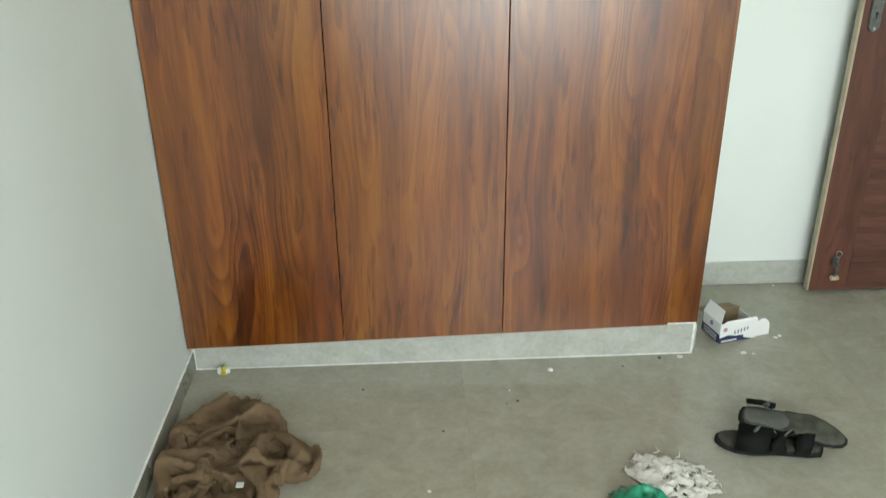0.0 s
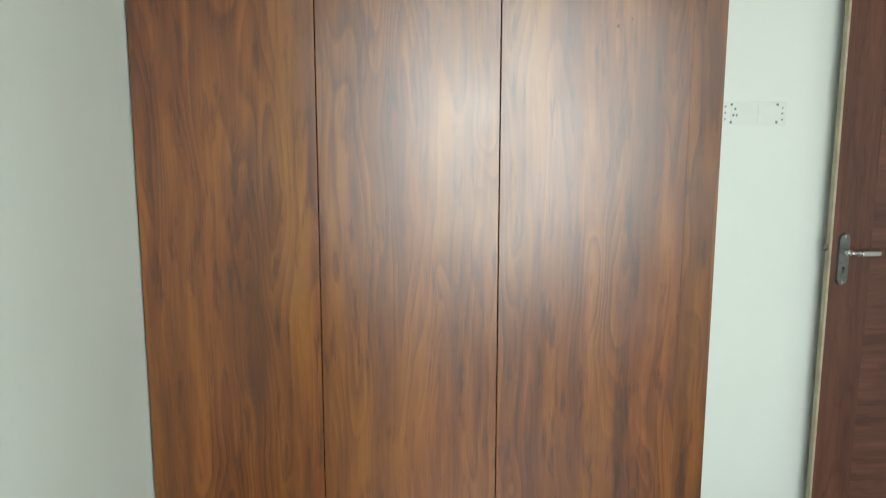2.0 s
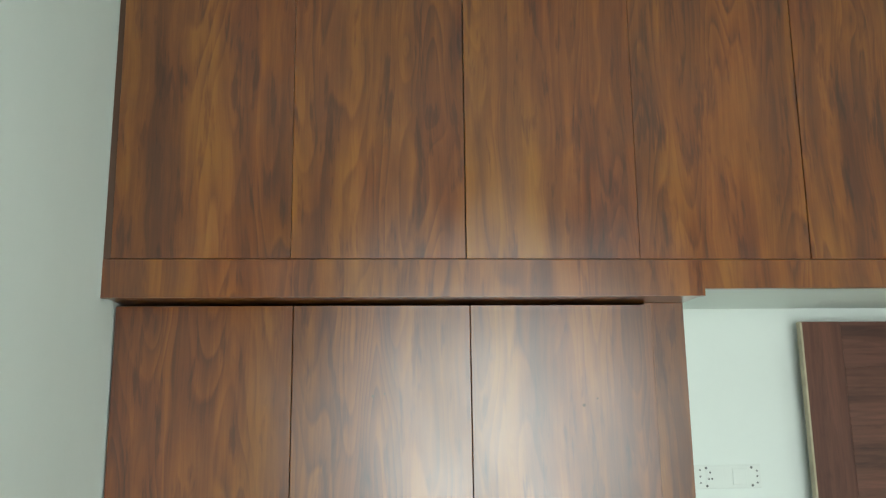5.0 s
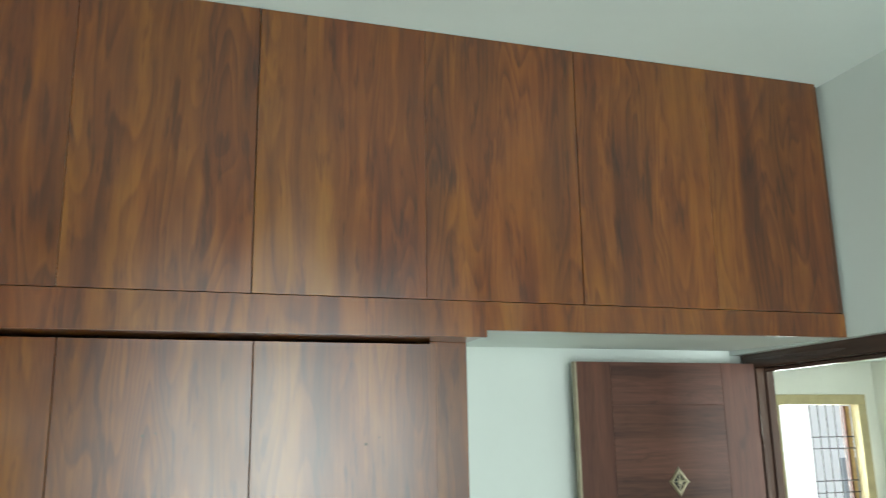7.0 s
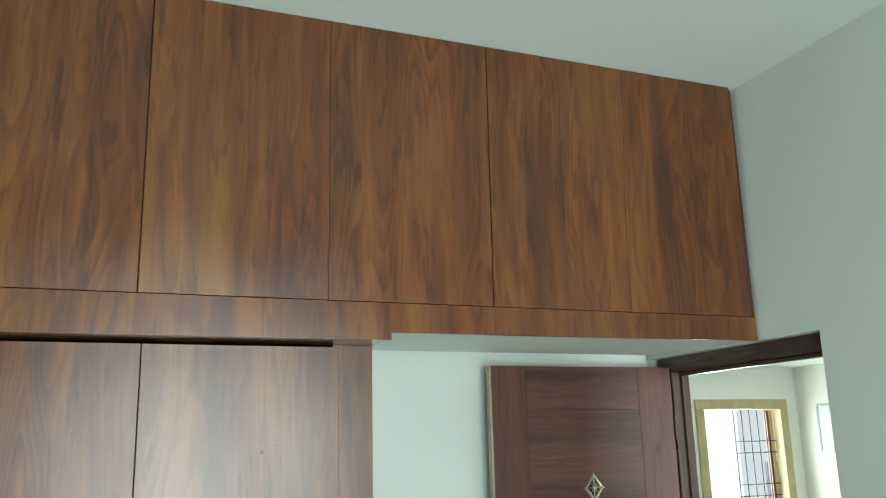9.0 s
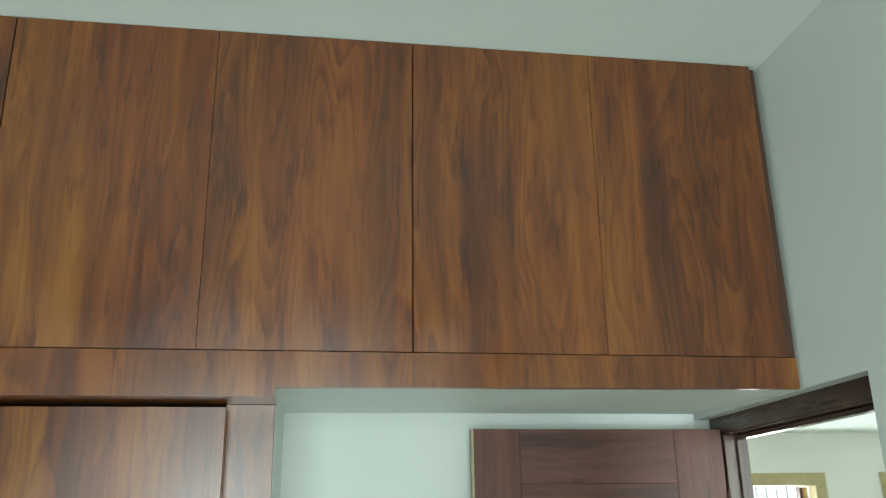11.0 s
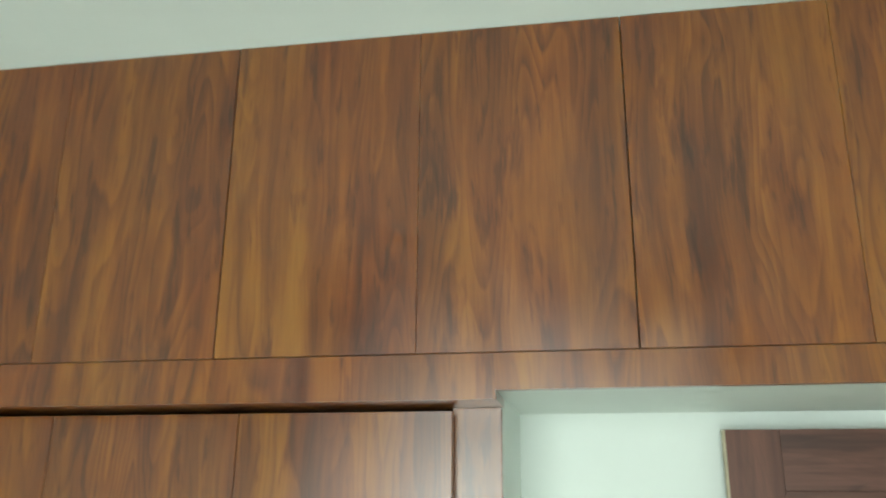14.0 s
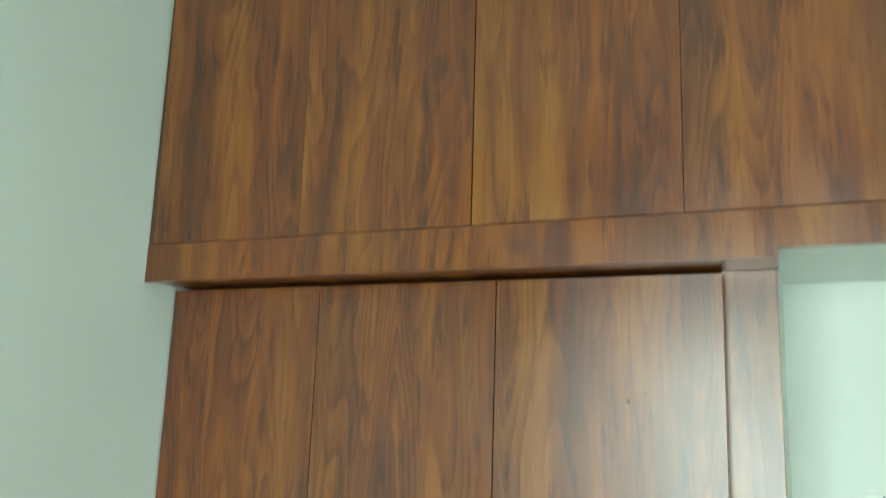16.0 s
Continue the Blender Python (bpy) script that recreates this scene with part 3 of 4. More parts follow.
solid("wall_hall_south", bm, HALL, "unseen cream wall with an opening added for the fill lamp", "wall", "structure")
bm = box(RIGHT + 0.114, 5.00, HALL_Y, HALL_Y + 0.2, 0, HALL_TOP)
WINS = ((5.00, 6.13), (6.665, 7.89))
box(6.13, 6.665, HALL_Y, HALL_Y + 0.2, 0, HALL_TOP, into=bm)
box(7.89, HALL_X + 0.15, HALL_Y, HALL_Y + 0.2, 0, HALL_TOP, into=bm)
for x0, x1 in WINS:
    box(x0, x1, HALL_Y, HALL_Y + 0.2, 0, 0.85, into=bm)
    box(x0, x1, HALL_Y, HALL_Y + 0.2, 2.19, HALL_TOP, into=bm)
solid("wall_hall_north", bm, HALL, "cream painted wall with two windows", "wall", "structure")
solid("wall_hall_east", box(HALL_X, HALL_X + 0.15, FRONT, HALL_Y, 0, HALL_TOP), HALL, "cream painted wall with a pale wall panel", "wall", "structure")
solid("wall_hall_west", box(RIGHT, RIGHT + 0.114, REAR + 0.151, HALL_Y, 0, HALL_TOP), HALL, "cream painted wall", "wall", "structure")
solid("ceiling_hall", box(RIGHT + 0.115, HALL_X + 0.15, FRONT - 0.15, HALL_Y + 0.2, HALL_TOP, HALL_TOP + 0.12), CEIL, "pale flat ceiling of the next room", "ceiling", "structure")
GREY_TRIM = plain("grey_trim", (0.36, 0.40, 0.38), 0.5)
panel = thing("wall_panel", (8.04, 4.6, 1.63), "pale grey flush board on the cream wall", "panel")
part("board", box(8.034, 8.049, 4.20, 4.73, 1.64, 2.10, 0.003), plain("pale_board", (0.45, 0.52, 0.49), 0.35), panel)
for y0, y1, z0, z1 in ((4.19, 4.74, 2.101, 2.125), (4.19, 4.74, 1.615, 1.639), (4.731, 4.755, 1.64, 2.10), (4.175, 4.199, 1.64, 2.10)):
    part("edge_trim", box(8.028, 8.049, y0, y1, z0, z1, 0.002), GREY_TRIM, panel)

for x0, x1 in WINS:
    w = thing("window_1" if x0 < 6 else "window_2", ((x0 + x1) / 2, HALL_Y, 0.85), "ochre painted timber window with an iron grille", "window", "hall windows", "structure")
    f = 0.105
    y0, y1 = HALL_Y - 0.025, HALL_Y + 0.10
    part("window_frame", box(x0, x1, y0, y1, 2.19 - f, 2.19, 0.004), OCHRE, w)
    part("window_frame", box(x0, x0 + f, y0, y1, 0.85, 2.19 - f - 0.0005, 0.004), OCHRE, w)
    part("window_frame", box(x1 - f, x1, y0, y1, 0.85, 2.19 - f - 0.0005, 0.004), OCHRE, w)
    part("window_sill", box(x0 + f + 0.001, x1 - f - 0.001, y0, y1, 0.85, 0.92, 0.004), OCHRE, w)
    wide = x1 - x0 - 2 * f
    for q in (0.45, 0.555, 0.66, 0.765, 0.87):
        x = x0 + f + wide * q
        part("grille_bar", rod((x, y1 - 0.02, 0.92), (x, y1 - 0.02, 2.19 - f), 0.0065, 8), IRON, w)
    for z in (1.06, 1.18, 1.30, 1.63, 1.75):
        part("grille_bar", rod((x0 + f + wide * 0.45, y1 - 0.008, z), (x1 - f, y1 - 0.008, z), 0.0065, 8), IRON, w)
    sh = part("shutter", box(x1 - f - 0.050, x1 - f - 0.004, y1 + 0.005, y1 + 0.10, 0.94, 2.19 - f - 0.01, 0.004), ORANGE, w, "open varnished shutter")
    part("shutter", box(x1 - f - 0.085, x1 - f - 0.055, y1 + 0.005, y1 + 0.06, 0.94, 2.19 - f - 0.01, 0.004), DOOR_V, w, "dark inner shutter")

# pale building outside the windows
bld = thing("apartment_building", (14.4, 13.0, -3.0), "pale blue-grey neighbouring building in daylight", "building")
part("wall", box(13.15, 22.0, 12.0, 20.0, -3.2, 3.0), paint("outdoor_render", (0.84, 0.89, 0.90)), bld)
part("band", box(13.10, 22.0, 11.9, 12.0, 2.75, 3.05), plain("pale_band", (0.55, 0.58, 0.62), 0.7), bld)
for x in (13.75, 15.25, 16.75):
    part("window", box(x, x + 0.9, 11.93, 11.99, -0.2, 1.3, 0.01), plain("far_glass", (0.30, 0.35, 0.38), 0.2), bld)
ground = bmesh.new()
bmesh.ops.create_grid(ground, x_segments=1, y_segments=1, size=400)
bmesh.ops.translate(ground, verts=ground.verts, vec=(0, 0, -3.2))
solid("ground", ground, plain("dusty_earth", (0.30, 0.26, 0.20), 0.9, 0, 0.3, 0.5), "dusty bare ground outside", "ground", "structure")

# glaring white haze beyond the windows
m, t, b, L = material("bright_haze")
b.inputs["Base Color"].default_value = (0.8, 0.8, 0.8, 1)
b.inputs["Emission Color"].default_value, b.inputs["Emission Strength"].default_value = (0.97, 1.0, 0.99, 1), 5.0
haze = bmesh.new()
bmesh.ops.create_grid(haze, x_segments=1, y_segments=1, size=60)
bmesh.ops.transform(haze, matrix=pose(12, 45, 20, 90, 0, 0), verts=haze.verts)
solid("backdrop", haze, m, "glaring white overcast sky outside the windows", "sky", "structure")

# ---- loose things on the floor ----


def smoothstep(a, b, v):
    v = min(1, max(0, (v - a) / (b - a)))
    return v * v * (3 - 2 * v)


def cloth_material():
    m, t, b, L = material("brown_jute_cloth")
    v = coords(t)
    c = ramp(t, tex(t, v, 5, 5, 0.6), [(0.3, (0.150, 0.098, 0.055)), (0.7, (0.270, 0.185, 0.108))])
    weave = node(t, "ShaderNodeTexWave", Scale=150.0, Distortion=1.5, Detail=2.0)
    L.new(v, weave.inputs["Vector"])
    c = mix(t, 0.18, c, ramp(t, weave.outputs["Fac"], [(0.2, (0.07, 0.044, 0.025)), (0.8, (0.20, 0.135, 0.085))]))
    L.new(c, b.inputs["Base Color"])
    b.inputs["Roughness"].default_value = 0.95
    b.inputs["Specular IOR Level"].default_value = 0.1
    crease = node(t, "ShaderNodeTexNoise", Scale=26.0, Detail=5.0, Roughness=0.6, Distortion=1.2)
    L.new(v, crease.inputs["Vector"])
    ridge = t.nodes.new("ShaderNodeMath")
    ridge.operation = "PINGPONG"
    ridge.inputs[1].default_value = 0.12
    L.new(crease.outputs["Fac"], ridge.inputs[0])
    add = t.nodes.new("ShaderNodeMath")
    add.operation, add.inputs[1].default_value = "MULTIPLY_ADD", 6.0
    L.new(ridge.outputs[0], add.inputs[0])
    L.new(weave.outputs["Fac"], add.inputs[2])
    bump(t, add.outputs[0], 0.6, 0.006, b)
    return m


def crumple(nx, ny, step, cx, cy, rx, ry, seed, steps=110):
    """Gathers a square-meshed cloth into an oval heap: springs along, across and aslant the weave, a floor, and layers that push apart."""
    rng = np.random.RandomState(seed)
    gx, gy = np.meshgrid((np.arange(nx) - (nx - 1) / 2) * step, (np.arange(ny) - (ny - 1) / 2) * step, indexing="ij")
    spot = np.stack([gx * 0.58, gy * 0.70, 0.05 + 0 * gx], -1)
    for _ in range(190):
        ux, uy = rng.uniform(-0.5, 0.5, 2) * [nx * step, ny * step]
        spot[..., 2] += rng.uniform(-0.04, 0.05) * np.exp(-(((gx - ux) / rng.uniform(0.026, 0.11)) ** 2 + ((gy - uy) / rng.uniform(0.026, 0.11)) ** 2))
    spot += rng.normal(0, 0.002, spot.shape)
    speed = np.zeros_like(spot)
    springs = []
    for dx, dy, k in ((1, 0, 0.45), (0, 1, 0.45), (1, 1, 0.31), (1, -1, 0.31), (2, 0, 0.05), (0, 2, 0.05)):
        a = (slice(0, nx - dx), slice(max(0, -dy), ny - max(0, dy)))
        b = (slice(dx, nx), slice(max(0, dy), ny - max(0, -dy)))
        springs.append((a, b, k, step * math.hypot(dx, dy), 2 in (dx, dy)))
    for s in range(steps):
        q = min(1, s / (steps * 0.75))
        grip, top = 1.08 - 0.08 * q, 0.17 - 0.05 * q
        speed *= 0.90
        speed[..., 2] -= 0.00030
        now = spot + speed
        for _ in range(10):
            for a, b, k, rest, bend in springs:
                d = now[b] - now[a]
                length = np.linalg.norm(d, axis=-1, keepdims=True) + 1e-9
                c = d * (k * (np.minimum(0, length - rest * 0.92) if bend else length - rest) / length)
                now[a] += c
                now[b] -= c
            way = np.arctan2(now[..., 1], now[..., 0])
            lobes = 1 + 0.13 * np.sin(2 * way + 0.7) + 0.10 * np.sin(3 * way + 2.0) + 0.07 * np.sin(5 * way)
            e = np.sqrt((now[..., 0] / (rx * grip)) ** 2 + (now[..., 1] / (ry * grip)) ** 2) / lobes
            now[..., :2] /= np.maximum(1, e)[..., None] ** 0.25
            now[..., 2] = np.maximum(now[..., 2], 0.004)
            now[..., 2] = np.where(now[..., 2] > top, top + 0.25 * (now[..., 2] - top), now[..., 2])
            now[..., 0] = np.maximum(now[..., 0], 0.018 - cx)
        if s % 2 == 0 and s > 25:
            flat, gap = now.reshape(-1, 3), 0.014
            i, j = np.where(np.triu(((flat[:, None, :] - flat[None]) ** 2).sum(-1) < gap * gap, 1))
            far = (abs(i // ny - j // ny) > 1) | (abs(i % ny - j % ny) > 1)
            i, j = i[far], j[far]
            d = flat[j] - flat[i]
            length = np.sqrt((d ** 2).sum(1)) + 1e-9
            c = d * (0.3 * (gap - length) / length)[:, None]
            np.add.at(flat, j, c)
            np.add.at(flat, i, -c)
            now = flat.reshape(nx, ny, 3)
        speed = np.clip(now - spot, -0.02, 0.02)
        spot = now
        speed[spot[..., 2] < 0.007] *= 0.4
    return spot + [cx, cy, 0]


def cloth_mesh(spot, ragged_edge=0.0):
    bm = bmesh.new()
    nx, ny = spot.shape[:2]
    v = [[bm.verts.new(spot[i, j]) for j in range(ny)] for i in range(nx)]
    for i in range(nx - 1):
        for j in range(ny - 1):
            rim = min(i, j, nx - 2 - i, ny - 2 - j)
            if rim < 1 and random.random() < ragged_edge:
                continue
            bm.faces.new((v[i][j], v[i + 1][j], v[i + 1][j + 1], v[i][j + 1]))
    bmesh.ops.delete(bm, geom=[x for x in bm.verts if not x.link_faces], context="VERTS")
    return bm


def frayed(spot, count, seed):
    """Loose threads that stick out of the cloth's rim."""
    rng = random.Random(seed)
    nx, ny = spot.shape[:2]
    bm = bmesh.new()
    for _ in range(count):
        i, j = rng.choice(((0, rng.randrange(ny)), (nx - 1, rng.randrange(ny)), (rng.randrange(nx), 0), (rng.randrange(nx), ny - 1)))
        root = Vector(spot[i, j])
        inner = Vector(spot[min(max(i, 2), nx - 3), min(max(j, 2), ny - 3)])
        way = (root - inner).normalized() * 0.6 + Vector((rng.uniform(-1, 1), rng.uniform(-1, 1), rng.uniform(-0.5, 0.7))) * 0.7
        long, w = rng.uniform(0.008, 0.026), rng.uniform(0.0005, 0.0011)
        side = way.cross(Vector((0, 0, 1))).normalized() * w
        rows = []
        for k in range(4):
            p = root + way * (long * k / 3) - Vector((0, 0, 0.25 * long * (k / 3) ** 2))
            p.x, p.z = max(p.x, 0.016), max(p.z, 0.003)
            f = 1 - 0.2 * k
            rows.append([bm.verts.new(p + side * f), bm.verts.new(p - side * f), bm.verts.new(p + Vector((0, 0, w * f * 1.6)))])
        for a, b in zip(rows, rows[1:]):
            for k in range(3):
                bm.faces.new((a[k], a[(k + 1) % 3], b[(k + 1) % 3], b[k]))
    return bm


JUTE = cloth_material()
HEAP = crumple(60, 60, 0.0160, 0.178, -0.495, 0.224, 0.35, 7)
jute = solid("jute_cloth", cloth_mesh(HEAP, 0.25), JUTE, "crumpled brown jute sacking heaped on the floor", "cloth", smooth=True)
SCRAP = max(v.co.z for v in jute.data.vertices if 0.235 < v.co.x < 0.271 and -0.572 < v.co.y < -0.538) + 0.001
md = jute.modifiers.new("thickness", "SOLIDIFY")
md.thickness = 0.0025
md = jute.modifiers.new("soft", "SUBSURF")
md.levels = md.render_levels = 2
wrinkle = bpy.data.textures.new("wrinkle", "MUSGRAVE")
wrinkle.musgrave_type, wrinkle.noise_scale, wrinkle.octaves = "RIDGED_MULTIFRACTAL", 0.045, 2.5
md = jute.modifiers.new("creases", "DISPLACE")
md.texture, md.strength, md.mid_level, md.texture_coords = wrinkle, 0.0055, 0.6, "LOCAL"
part("frayed_threads", frayed(HEAP, 420, 5), JUTE, jute, "loose brown threads along the torn rim", "stuff")
solid("paper_scrap", box(0.243, 0.263, -0.565, -0.545, SCRAP, SCRAP + 0.005, 0.002), WHITE_PL, "white scrap of paper on the sacking", "paper")


# --- pair of dark strapped sandals ---
def loop_mesh(sections, n=18):
    """A closed body through oval sections: (x, half width, bottom, top, shift)."""
    bm = bmesh.new()
    rings = []
    for x, w, z0, z1, s in sections:
        ring = []
        for k in range(n):
            a = 2 * math.pi * k / n
            c, d = math.cos(a), math.sin(a)
            ring.append(bm.verts.new((x, s + w * abs(c) ** 0.8 * (1 if c > 0 else -1), (z0 + z1) / 2 + (z1 - z0) / 2 * abs(d) ** 0.8 * (1 if d > 0 else -1))))
        rings.append(ring)
    for a, b in zip(rings, rings[1:]):
        for k in range(n):
            bm.faces.new((a[k], a[(k + 1) % n], b[(k + 1) % n], b[k]))
    bm.faces.new(rings[0])
    bm.faces.new(rings[-1])
    return bm


SOLE = plain("grey_worn_rubber", (0.020, 0.022, 0.018), 0.8, 0, 0.5, 26)
UPPER = plain("black_worn_leather", (0.007, 0.008, 0.007), 0.7, 0, 0.4, 22)
INSOLE = plain("dusty_insole", (0.080, 0.082, 0.064), 0.9, 0, 0.65, 24)
for worn in (SOLE, UPPER, INSOLE):
    worn.node_tree.nodes["Principled BSDF"].inputs["Specular IOR Level"].default_value = 0.12
PAD = plain("dusty_heel_pad", (0.088, 0.092, 0.078), 0.85, 0, 0.4, 20)


def sandal(name, m, label, tipped=False):
    s = thing(name, m.translation, label, "sandal", "pair of sandals")
    s.matrix_basis = m

    def piece(nm, bm, mat, lab=""):
        if "strap" in nm:
            for v in bm.verts:
                p = v.co * 38 + Vector((len(nm), 0, 7))
                v.co += Vector((noise.noise(p), noise.noise(p + Vector((9, 0, 0))), noise.noise(p + Vector((0, 9, 0))))) * 0.006
                v.co.z = max(v.co.z, -0.03 if tipped else 0.003)
        me = bpy.data.meshes.new(nm)
        bmesh.ops.recalc_face_normals(bm, faces=bm.faces)
        bm.to_mesh(me)
        bm.free()
        me.materials.append(mat)
        me.shade_smooth()
        ob = new(nm, me)
        ob.parent = s
        if lab:
            ob["label"] = lab
        return ob

    xs = ((-0.140, 0.012, 0), (-0.132, 0.030, 0), (-0.10, 0.038, 0), (-0.05, 0.036, 0.002), (0.0, 0.037, 0.004), (0.05, 0.046, 0.004), (0.09, 0.047, 0.0), (0.12, 0.036, -0.004), (0.135, 0.022, -0.008), (0.141, 0.008, -0.010))
    if tipped:
        xs = xs[:6] + ((0.085, 0.043, -0.004), (0.113, 0.033, -0.010), (0.132, 0.020, -0.015), (0.141, 0.008, -0.017))
    piece("sole", loop_mesh([(x, w, 0.0, 0.026 - 0.006 * (x + 0.14) / 0.28, c) for x, w, c in xs]), SOLE)
    piece("insole", loop_mesh([(x * 0.95, w * 0.90, 0.018 - 0.006 * (x + 0.14) / 0.28, 0.030 - 0.006 * (x + 0.14) / 0.28, c) for x, w, c in xs]), INSOLE, "dusty grey insole")

    def strap(x0, x1, high, width, lean, reach=1.0):
        bm = bmesh.new()
        rows = []
        for k in range(15):
            a = math.pi * reach * k / 14
            y = width * math.cos(a)
            z = 0.014 + high * math.sin(a) ** 0.75
            row = []
            for o in (0.0, 0.004):
                for q in (0, 0.5, 1):
                    row.append(bm.verts.new((x0 + (x1 - x0) * q + lean * y, y * (1 + o), z + o + 0.003 * math.sin(q * math.pi))))
            rows.append(row)
        for a, b in zip(rows, rows[1:]):
            for p, q in ((0, 1), (1, 2), (2, 5), (5, 4), (4, 3), (3, 0)):
                bm.faces.new((a[p], a[q], b[q], b[p]))
        return bm

    if tipped:
        piece("heel_pad", loop_mesh([(x * 0.42 - 0.070, w * 0.66, 0.022, 0.0315, 0) for x, w, c in xs]), PAD, "paler worn heel pad")
        piece("strap", strap(-0.030, 0.060, -0.030, 0.040, 0.25), UPPER, "black strap folded underneath")
        piece("heel_strap", strap(-0.134, -0.062, 0.052, 0.043, 0.25, 0.44), UPPER, "stiff black heel strap standing up")
        piece("strap_end", strap(-0.094, -0.078, 0.058, 0.041, 0.5, 0.46), PAD, "frayed grey strap end")
        return s
    piece("strap", strap(-0.005, 0.085, 0.046, 0.050, 0.25), UPPER, "wide black strap")
    piece("scuffed_tab", strap(0.030, 0.042, 0.050, 0.030, 0.6), PAD, "scuffed grey tab")
    piece("strap", strap(-0.022, 0.006, 0.038, 0.042, -0.35), UPPER, "narrow black strap")
    piece("heel_strap", strap(-0.116, -0.072, 0.042, 0.041, 0.35), UPPER)
    piece("cross_strap", strap(-0.060, -0.030, 0.044, 0.043, 0.9), UPPER, "black strap crossing the instep")
    piece("scuff", strap(-0.052, -0.044, 0.0475, 0.030, 0.9), PAD, "grey scuffed stitching")
    piece("buckle", strap(-0.012, -0.004, 0.042, 0.024, -0.35), OLDSTEEL, "dull metal buckle")
    return s


sandal("sandal", pose(1.746, -0.430, 0.050, 20, 3, -19), "dusty grey sandal tipped over onto its mate", True)
sandal("sandal", pose(1.680, -0.452, 0.002, 0, 0, 168), "worn black strapped sandal lying on the floor")


# --- white packing fibre and green plastic bag ---
def ragged(name, label, cx, cy, rx, ry, rot, mat, seed, height, hole, step=0.006):
    bm = bmesh.new()
    grid = {}
    n = int(max(rx, ry) / step)
    c, s = math.cos(rot), math.sin(rot)
    for i in range(-n, n + 1):
        for j in range(-n, n + 1):
            x, y = i * step, j * step
            a = math.atan2(y / ry, x / rx)
            d = math.hypot(x / rx, y / ry)
            edge = 0.82 + 0.28 * noise.noise(Vector((math.cos(a) * 2.6, math.sin(a) * 2.6, seed))) + 0.16 * noise.noise(Vector((x * 60, y * 60, seed)))
            if d > edge or noise.noise(Vector((x * 70, y * 70, seed + 3))) + 0.5 * noise.noise(Vector((x * 150, y * 150, seed))) > hole:
                continue
            p = Vector((x * 26, y * 26, seed))
            z = 0.004 + height * (1 - smoothstep(0.3, 1, d)) * (0.45 + 0.9 * (1 - 2 * abs(noise.noise(p)))) * 0.6 + 0.009 * abs(noise.noise(p * 3))
            z = max(0.003, z)
            grid[i, j] = bm.verts.new((cx + c * x - s * y + 0.008 * noise.noise(p * 2.3), cy + s * x + c * y + 0.005 * noise.noise(p * 2.1), z))
    for (i, j), v in grid.items():
        q = [grid.get(k) for k in ((i, j), (i + 1, j), (i + 1, j + 1), (i, j + 1))]
        if all(q):
            bm.faces.new(q)
    loose = [v for v in bm.verts if not v.link_faces]
    bmesh.ops.delete(bm, geom=loose, context="VERTS")
    geom = bmesh.ops.solidify(bm, geom=bm.faces[:], thickness=0.0008)
    return solid(name, bm, mat, label, name.replace("_", " "), smooth=True)


FIBRE = plain("white_fibre", (0.66, 0.64, 0.58), 0.9, 0, 0.25, 40, 0.5)
GREEN = plain("green_polythene", (0.02, 0.30, 0.17), 0.3, 0, 0.3, 12, 0.2)
net = ragged("packing_fibre", "torn white packing net crumpled on the floor", 1.383, -0.560, 0.140, 0.105, -0.75, FIBRE, 2.2, 0.020, 0.55, 0.0035)
rng = random.Random(12)
bm = bmesh.new()
for _ in range(60):
    a, d = rng.uniform(0, 6.283), rng.uniform(0.3, 0.86)
    u, v, h = 0.135 * d * math.cos(a), 0.10 * d * math.sin(a), rng.uniform(0, 6.283)
    x, y = 1.383 + u * math.cos(0.75) + v * math.sin(0.75), -0.560 - u * math.sin(0.75) + v * math.cos(0.75)
    pts = []
    for k in range(5):
        pts.append((x, y, 0.004 + 0.020 * (1.05 - d) + 0.006 * abs(math.sin(k * 1.7 + h))))
        x, y, h = x + 0.006 * math.cos(h), y + 0.006 * math.sin(h), h + rng.uniform(-0.9, 0.9)
    tube(pts, rng.uniform(0.0007, 0.0014), 4, into=bm)
part("loose_fibres", bm, FIBRE, net, "curled white strands along the torn rim", "stuff")
ragged("plastic_bag", "crumpled green plastic bag on the floor", 1.272, -0.688, 0.105, 0.11, 0.2, GREEN, 6.4, 0.075, 0.9)

# --- small open carton ---
CARD_W = plain("white_card", (0.74, 0.75, 0.74), 0.5, 0, 0.05, 25)
CARD_B = plain("navy_print", (0.012, 0.022, 0.075), 0.45, 0, 0.1)
CARD_K = plain("brown_card_inside", (0.24, 0.17, 0.09), 0.85, 0, 0.2, 30)
INK = plain("grey_ink", (0.20, 0.22, 0.28), 0.6)
carton = thing("carton", (1.788, 0.160, 0.0), "small white and navy carton with open flaps", "carton")
carton.rotation_euler = (0, 0, radians(14))


def cpart(nm, bm, mat, parent=carton, label=""):
    me = bpy.data.meshes.new(nm)
    bmesh.ops.recalc_face_normals(bm, faces=bm.faces)
    bm.to_mesh(me)
    bm.free()
    me.materials.append(mat)
    ob = new(nm, me)
    ob.parent = parent
    if label:
        ob["label"] = label
    return ob


CW, CD, CH, TH = 0.071, 0.052, 0.075, 0.0018
front = cpart("side", box(-CW, CW, -CD, -CD + TH, 0.001, CH), CARD_W)
cpart("side", box(-CW, CW, CD - TH, CD, 0.001, CH * 0.9), CARD_K)
left = cpart("side", box(-CW, -CW + TH, -CD + TH, CD - TH, 0.001, CH), CARD_W)
cpart("side", box(CW - TH, CW, -CD + TH, CD - TH, 0.001, CH * 0.8), CARD_W)
